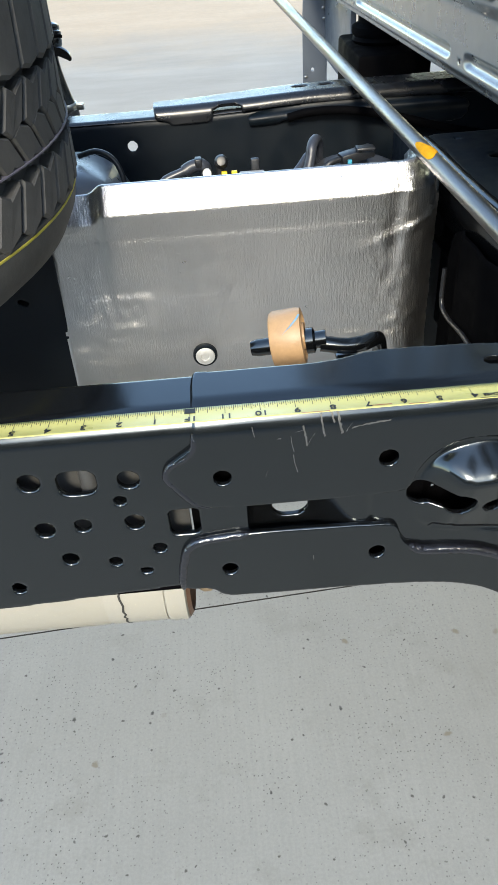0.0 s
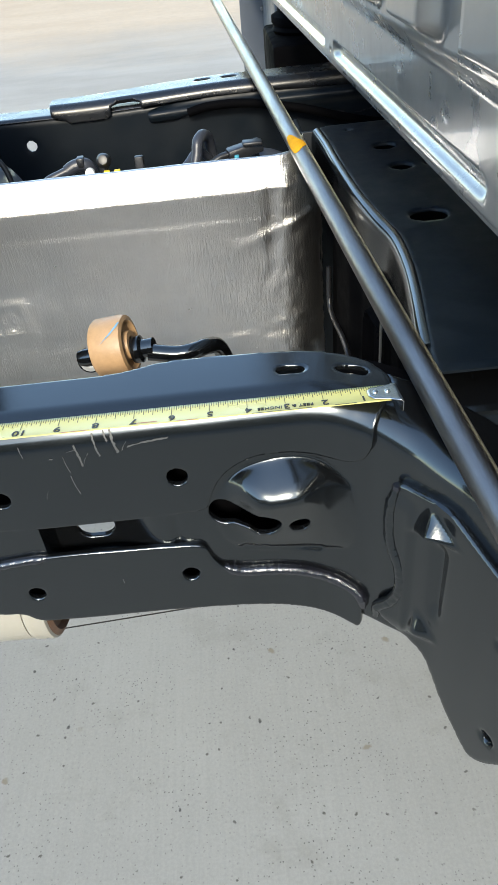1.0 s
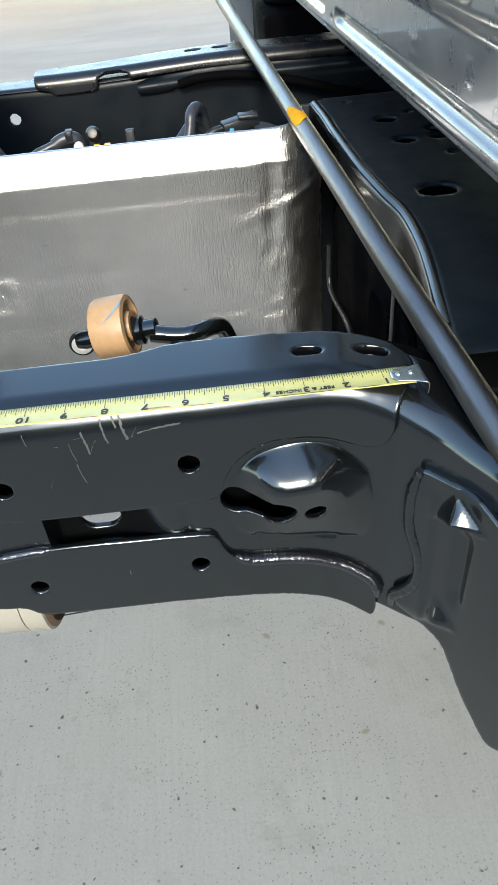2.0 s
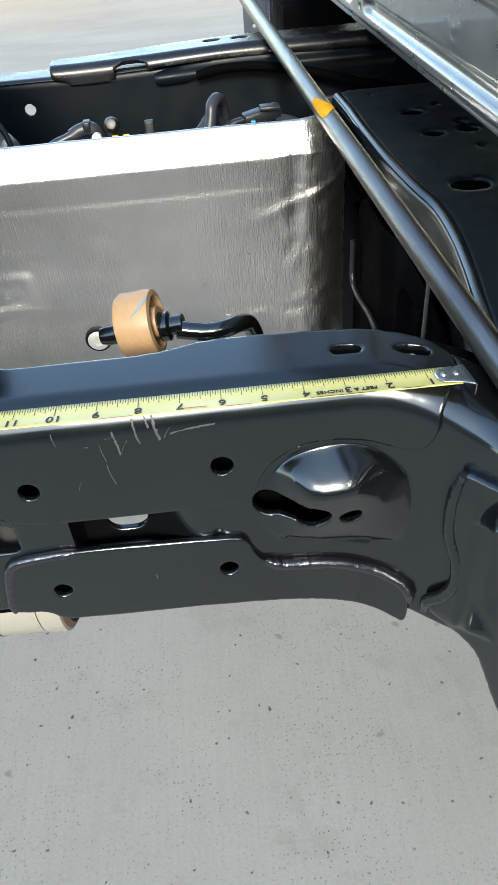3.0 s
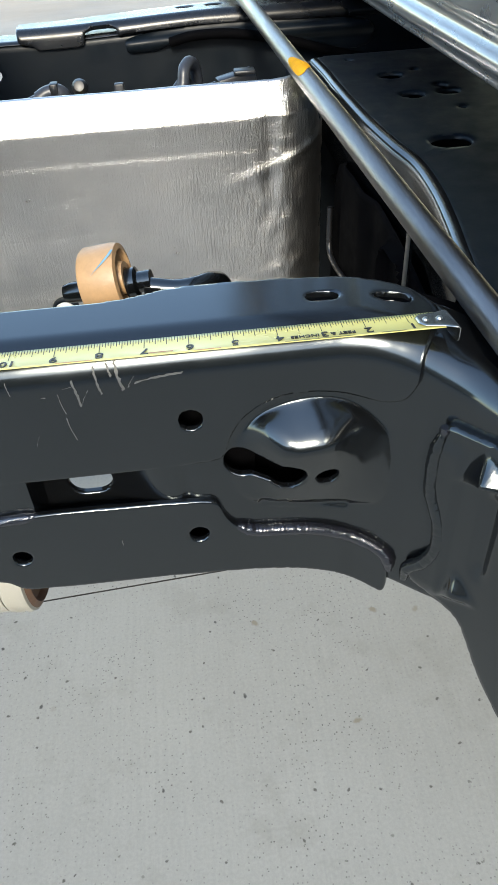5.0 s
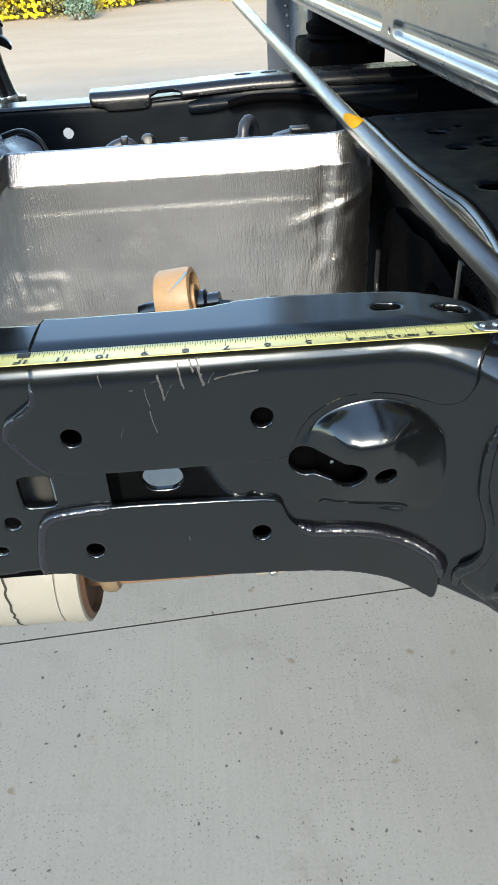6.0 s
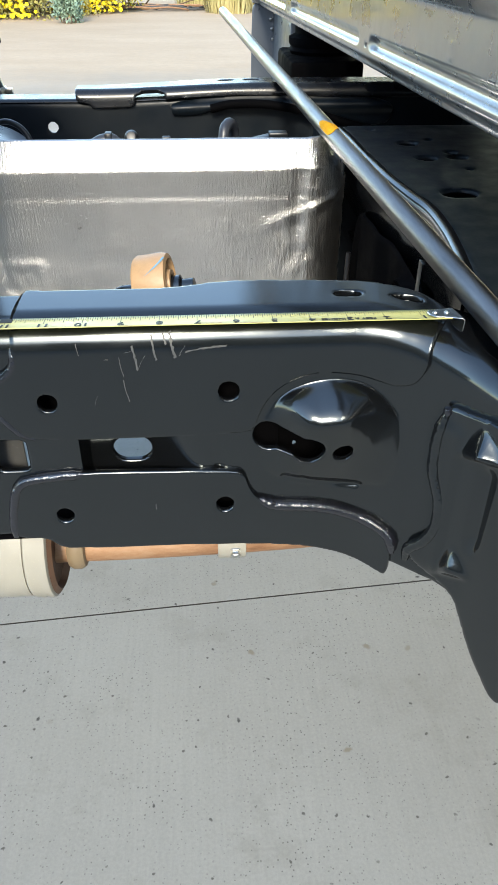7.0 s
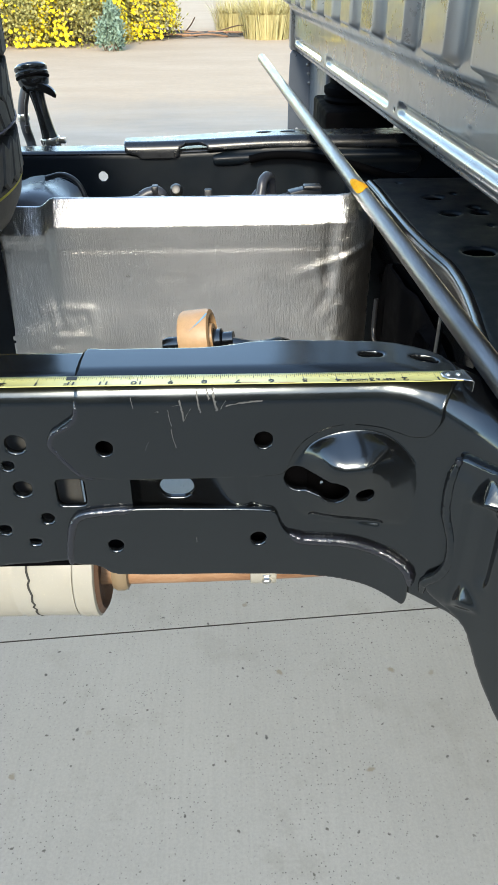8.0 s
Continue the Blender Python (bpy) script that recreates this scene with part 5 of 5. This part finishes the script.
sheet("corner_flange", cab, SILL_PAINT, span(0.30, 0.37, 0.003), span(0.615, 0.91, 0.003), corner_f, lambda s, v, h: np.stack([s, 2.00 - h, v], 1), None, 0.004, 0.001, "blue-grey corner flange with spot welds")
for x, z in ((0.353, 0.868), (0.356, 0.848), (0.358, 0.826), (0.313, 0.700)):
    part("spot_weld", lathe([(0, 0.0022), (0.0022, 0.0018), (0.0040, 0.0004), (0.0046, -0.001)], Matrix.Translation((x, 1.9965, z)) @ pose(0, 0, 0, 90, 0, 0), 14), GREY_PAINT, cab, "pale spot weld")
part("inner_sill", box((0.36, 1.66, 0.74), (0.372, 2.00, 0.893), 0.002), SILL_PAINT, cab, "blue-grey inner sill")
part("corner_post", box((0.306, 1.985, 0.900), (0.345, 2.03, 1.9), 0.008), GREY_PAINT, cab)

body_mount = thing("body_mount", "black ribbed rubber body mount under the cab", "body mount", (0.38, 1.55, 0.80))
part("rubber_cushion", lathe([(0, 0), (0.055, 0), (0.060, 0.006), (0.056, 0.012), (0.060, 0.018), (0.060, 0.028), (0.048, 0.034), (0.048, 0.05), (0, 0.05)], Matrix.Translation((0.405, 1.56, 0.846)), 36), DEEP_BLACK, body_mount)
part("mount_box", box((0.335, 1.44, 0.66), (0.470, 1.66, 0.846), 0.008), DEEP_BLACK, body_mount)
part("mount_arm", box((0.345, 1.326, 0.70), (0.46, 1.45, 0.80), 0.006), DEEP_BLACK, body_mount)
part("bolt", rod((0.455, 1.430, 0.80), (0.455, 1.442, 0.80), 0.008), STEEL, body_mount)
conduit = thing("brake_pipe", "black curved pipe following the far chassis rail", "pipe", (0.35, 1.24, 0.8))
part("pipe_run", tube([(0.185, 1.232, 0.806), (0.22, 1.228, 0.813), (0.28, 1.225, 0.812), (0.36, 1.222, 0.797), (0.44, 1.22, 0.775), (0.6, 1.22, 0.74)], 0.0065), DEEP_BLACK, conduit)


# ---- plants and clutter on the sand ----
def leaf_cloud(count, centre, size, leaf, seed, upright=0.0, floor=0.0):
    """Many small folded leaves through an uneven rounded volume."""
    rnd = random.Random(seed)
    verts, faces = [], []
    clumps = [(rnd.uniform(-1, 1), rnd.uniform(-1, 1), rnd.uniform(0.05, 1) ** 0.8) for _ in range(40)]
    clumps = [c for c in clumps if c[0] ** 2 + c[1] ** 2 + (c[2] * 0.8) ** 2 < 1.15]
    for _ in range(count):
        cx, cy, cz = rnd.choice(clumps)
        g = 0.17
        p = Vector((centre[0] + size[0] * (cx + rnd.gauss(0, g)), centre[1] + size[1] * (cy + rnd.gauss(0, g)), max(floor, size[2] * (cz + rnd.gauss(0, g * 0.8)))))
        d = Vector((rnd.gauss(0, 1), rnd.gauss(0, 1), rnd.gauss(upright, 0.8))).normalized()
        side = d.cross(Vector((rnd.gauss(0, 1), rnd.gauss(0, 1), rnd.gauss(0, 1)))).normalized()
        fold = d.cross(side) * leaf * 0.12
        l, w = leaf * rnd.uniform(0.6, 1.3), leaf * rnd.uniform(0.2, 0.42)
        n = len(verts)
        verts += [p, p + d * l * 0.5 + side * w + fold, p + d * l, p + d * l * 0.5 - side * w + fold]
        faces.append((n, n + 1, n + 2, n + 3))
    return verts, faces


def stems(centre, size, count, seed, r=0.008):
    rnd = random.Random(seed)
    bm = bmesh.new()
    for _ in range(count):
        a = rnd.uniform(0, 2 * math.pi)
        tip = Vector((centre[0] + size[0] * 0.9 * math.cos(a) * rnd.random(), centre[1] + size[1] * 0.9 * math.sin(a) * rnd.random(), size[2] * rnd.uniform(0.5, 1.0)))
        base = Vector((centre[0] + 0.1 * math.cos(a), centre[1] + 0.1 * math.sin(a), 0))
        mid = base.lerp(tip, 0.5) + Vector((0.05 * rnd.gauss(0, 1), 0.05 * rnd.gauss(0, 1), 0.04))
        t = tube([base, mid, tip], lambda u: r * (1 - 0.75 * u), 5, 3)
        me = bpy.data.meshes.new("tmp")
        t.to_mesh(me)
        t.free()
        bm.from_mesh(me)
        bpy.data.meshes.remove(me)
    return bm


def flower_heads(count, centre, size, seed):
    """Small ten-sided daisy heads near the outside of the bush."""
    rnd = random.Random(seed)
    verts, faces = [], []
    spots = [(rnd.uniform(0, 2 * math.pi), rnd.uniform(0.02, 1.35)) for _ in range(60)]
    for _ in range(count):
        a, e = rnd.choice(spots)
        a, e = a + rnd.gauss(0, 0.16), e + rnd.gauss(0, 0.12)
        k = rnd.uniform(0.90, 1.22)
        p = Vector((centre[0] + size[0] * k * math.cos(a) * math.cos(e), centre[1] + size[1] * k * math.sin(a) * math.cos(e), max(0.05, size[2] * k * math.sin(e) * 1.02)))
        nrm = Vector((math.cos(a) * math.cos(e), math.sin(a) * math.cos(e), math.sin(e) + 0.5 + rnd.gauss(0, 0.3))).normalized()
        u = nrm.orthogonal().normalized()
        w = nrm.cross(u)
        r = rnd.uniform(0.020, 0.040)
        n = len(verts)
        verts.append(p + nrm * r * 0.45)
        verts += [p + r * (1.0 if j % 2 else 0.72) * (math.cos(j * math.pi / 5) * u + math.sin(j * math.pi / 5) * w) for j in range(10)]
        faces += [(n, n + 1 + j, n + 1 + (j + 1) % 10) for j in range(10)]
    return verts, faces


def flowering_bush(x, y, sx, sy, sz, seed, blooms):
    b = thing("flowering_bush", "dusty green desert bush covered in yellow flowers", "bush", (x, y, 0), "flowering bushes on the sand")
    part("branch_work", stems((x, y), (sx, sy, sz), 26, seed, 0.012), TWIG, b)
    tagged(part("foliage", leaf_cloud(9000, (x, y), (sx, sy, sz), 0.060, seed), LEAF, b, "", False), kind="stuff")
    tagged(part("flower_mass", flower_heads(blooms, (x, y), (sx, sy, sz), seed + 1), FLOWER, b, "bright yellow daisy flowers", False), kind="stuff")


for spec in ((-3.45, 13.35, 0.85, 0.7, 1.25, 11, 3600), (-2.35, 13.55, 0.75, 0.65, 1.15, 12, 3600), (-1.35, 14.45, 0.60, 0.55, 1.05, 13, 2200), (-4.9, 13.6, 0.9, 0.7, 1.3, 14, 1200), (-2.9, 14.8, 0.9, 0.7, 1.4, 15, 1500)):
    flowering_bush(*spec)
sage = thing("sage_bush", "small blue-green sage bush on the sand", "bush", (-1.60, 12.35, 0))
part("branch_work", stems((-1.60, 12.35), (0.15, 0.14, 0.60), 16, 21, 0.008), TWIG, sage)
tagged(part("foliage", leaf_cloud(2400, (-1.60, 12.35), (0.165, 0.16, 0.60), 0.06, 22, 1.2), SAGE, sage, "", False), kind="stuff")


def grass_tuft(x, y, r, h, count, seed):
    rnd = random.Random(seed)
    verts, faces = [], []
    for _ in range(count):
        a, q = rnd.uniform(0, 2 * math.pi), r * rnd.random() ** 0.6
        p = Vector((x + q * math.cos(a), y + q * math.sin(a), 0))
        lean = Vector((math.cos(a), math.sin(a), 0)) * rnd.uniform(0.05, 0.55) * h + Vector((rnd.gauss(0, 0.06), rnd.gauss(0, 0.06), 0))
        top = p + lean + Vector((0, 0, h * rnd.uniform(0.5, 1.0)))
        mid = p + lean * 0.35 + Vector((0, 0, h * 0.5))
        s = Vector((-math.sin(a), math.cos(a), 0)) * 0.006
        n = len(verts)
        verts += [p - s, p + s, mid + s, mid - s, top]
        faces += [(n, n + 1, n + 2, n + 3), (n + 3, n + 2, n + 4)]
    g = thing("grass_tuft", "tuft of dry straw-coloured grass on the sand", "grass", (x, y, 0), "dry grass tufts")
    tagged(part("grass", (verts, faces), STRAW, g, "", False), kind="stuff")


grass_tuft(0.85, 14.3, 0.42, 0.75, 900, 31)
grass_tuft(0.30, 16.2, 0.40, 0.6, 600, 32)
grass_tuft(1.55, 14.9, 0.45, 0.8, 800, 33)

coil = thing("cable_heap", "heap of black and orange cables lying on the sand", "cables", (-0.25, 14.6, 0))
rnd = random.Random(5)
for k in range(9):
    cx, cy, r1, r2, ph = -0.25 + rnd.gauss(0, 0.18), 14.75 + rnd.gauss(0, 0.12), rnd.uniform(0.35, 0.75), rnd.uniform(0.14, 0.32), rnd.uniform(0, 6)
    pts = [(cx + r1 * math.cos(ph + j * 0.6) + rnd.gauss(0, 0.05), cy + r2 * math.sin(ph + j * 0.6) + rnd.gauss(0, 0.04), 0.016 + 0.06 * rnd.random()) for j in range(12)]
    part("cable", tube(pts, 0.014, 6, 4), RUBBER if k % 3 else RUST, coil)
part("stick", tube([(-0.65, 15.1, 0.02), (-0.5, 14.9, 0.18), (-0.42, 14.8, 0.30)], 0.012, 6, 3), TWIG, coil)
part("stick", tube([(-0.1, 14.9, 0.05), (0.35, 14.95, 0.16), (0.62, 15.0, 0.13)], 0.012, 6, 3), TWIG, coil)
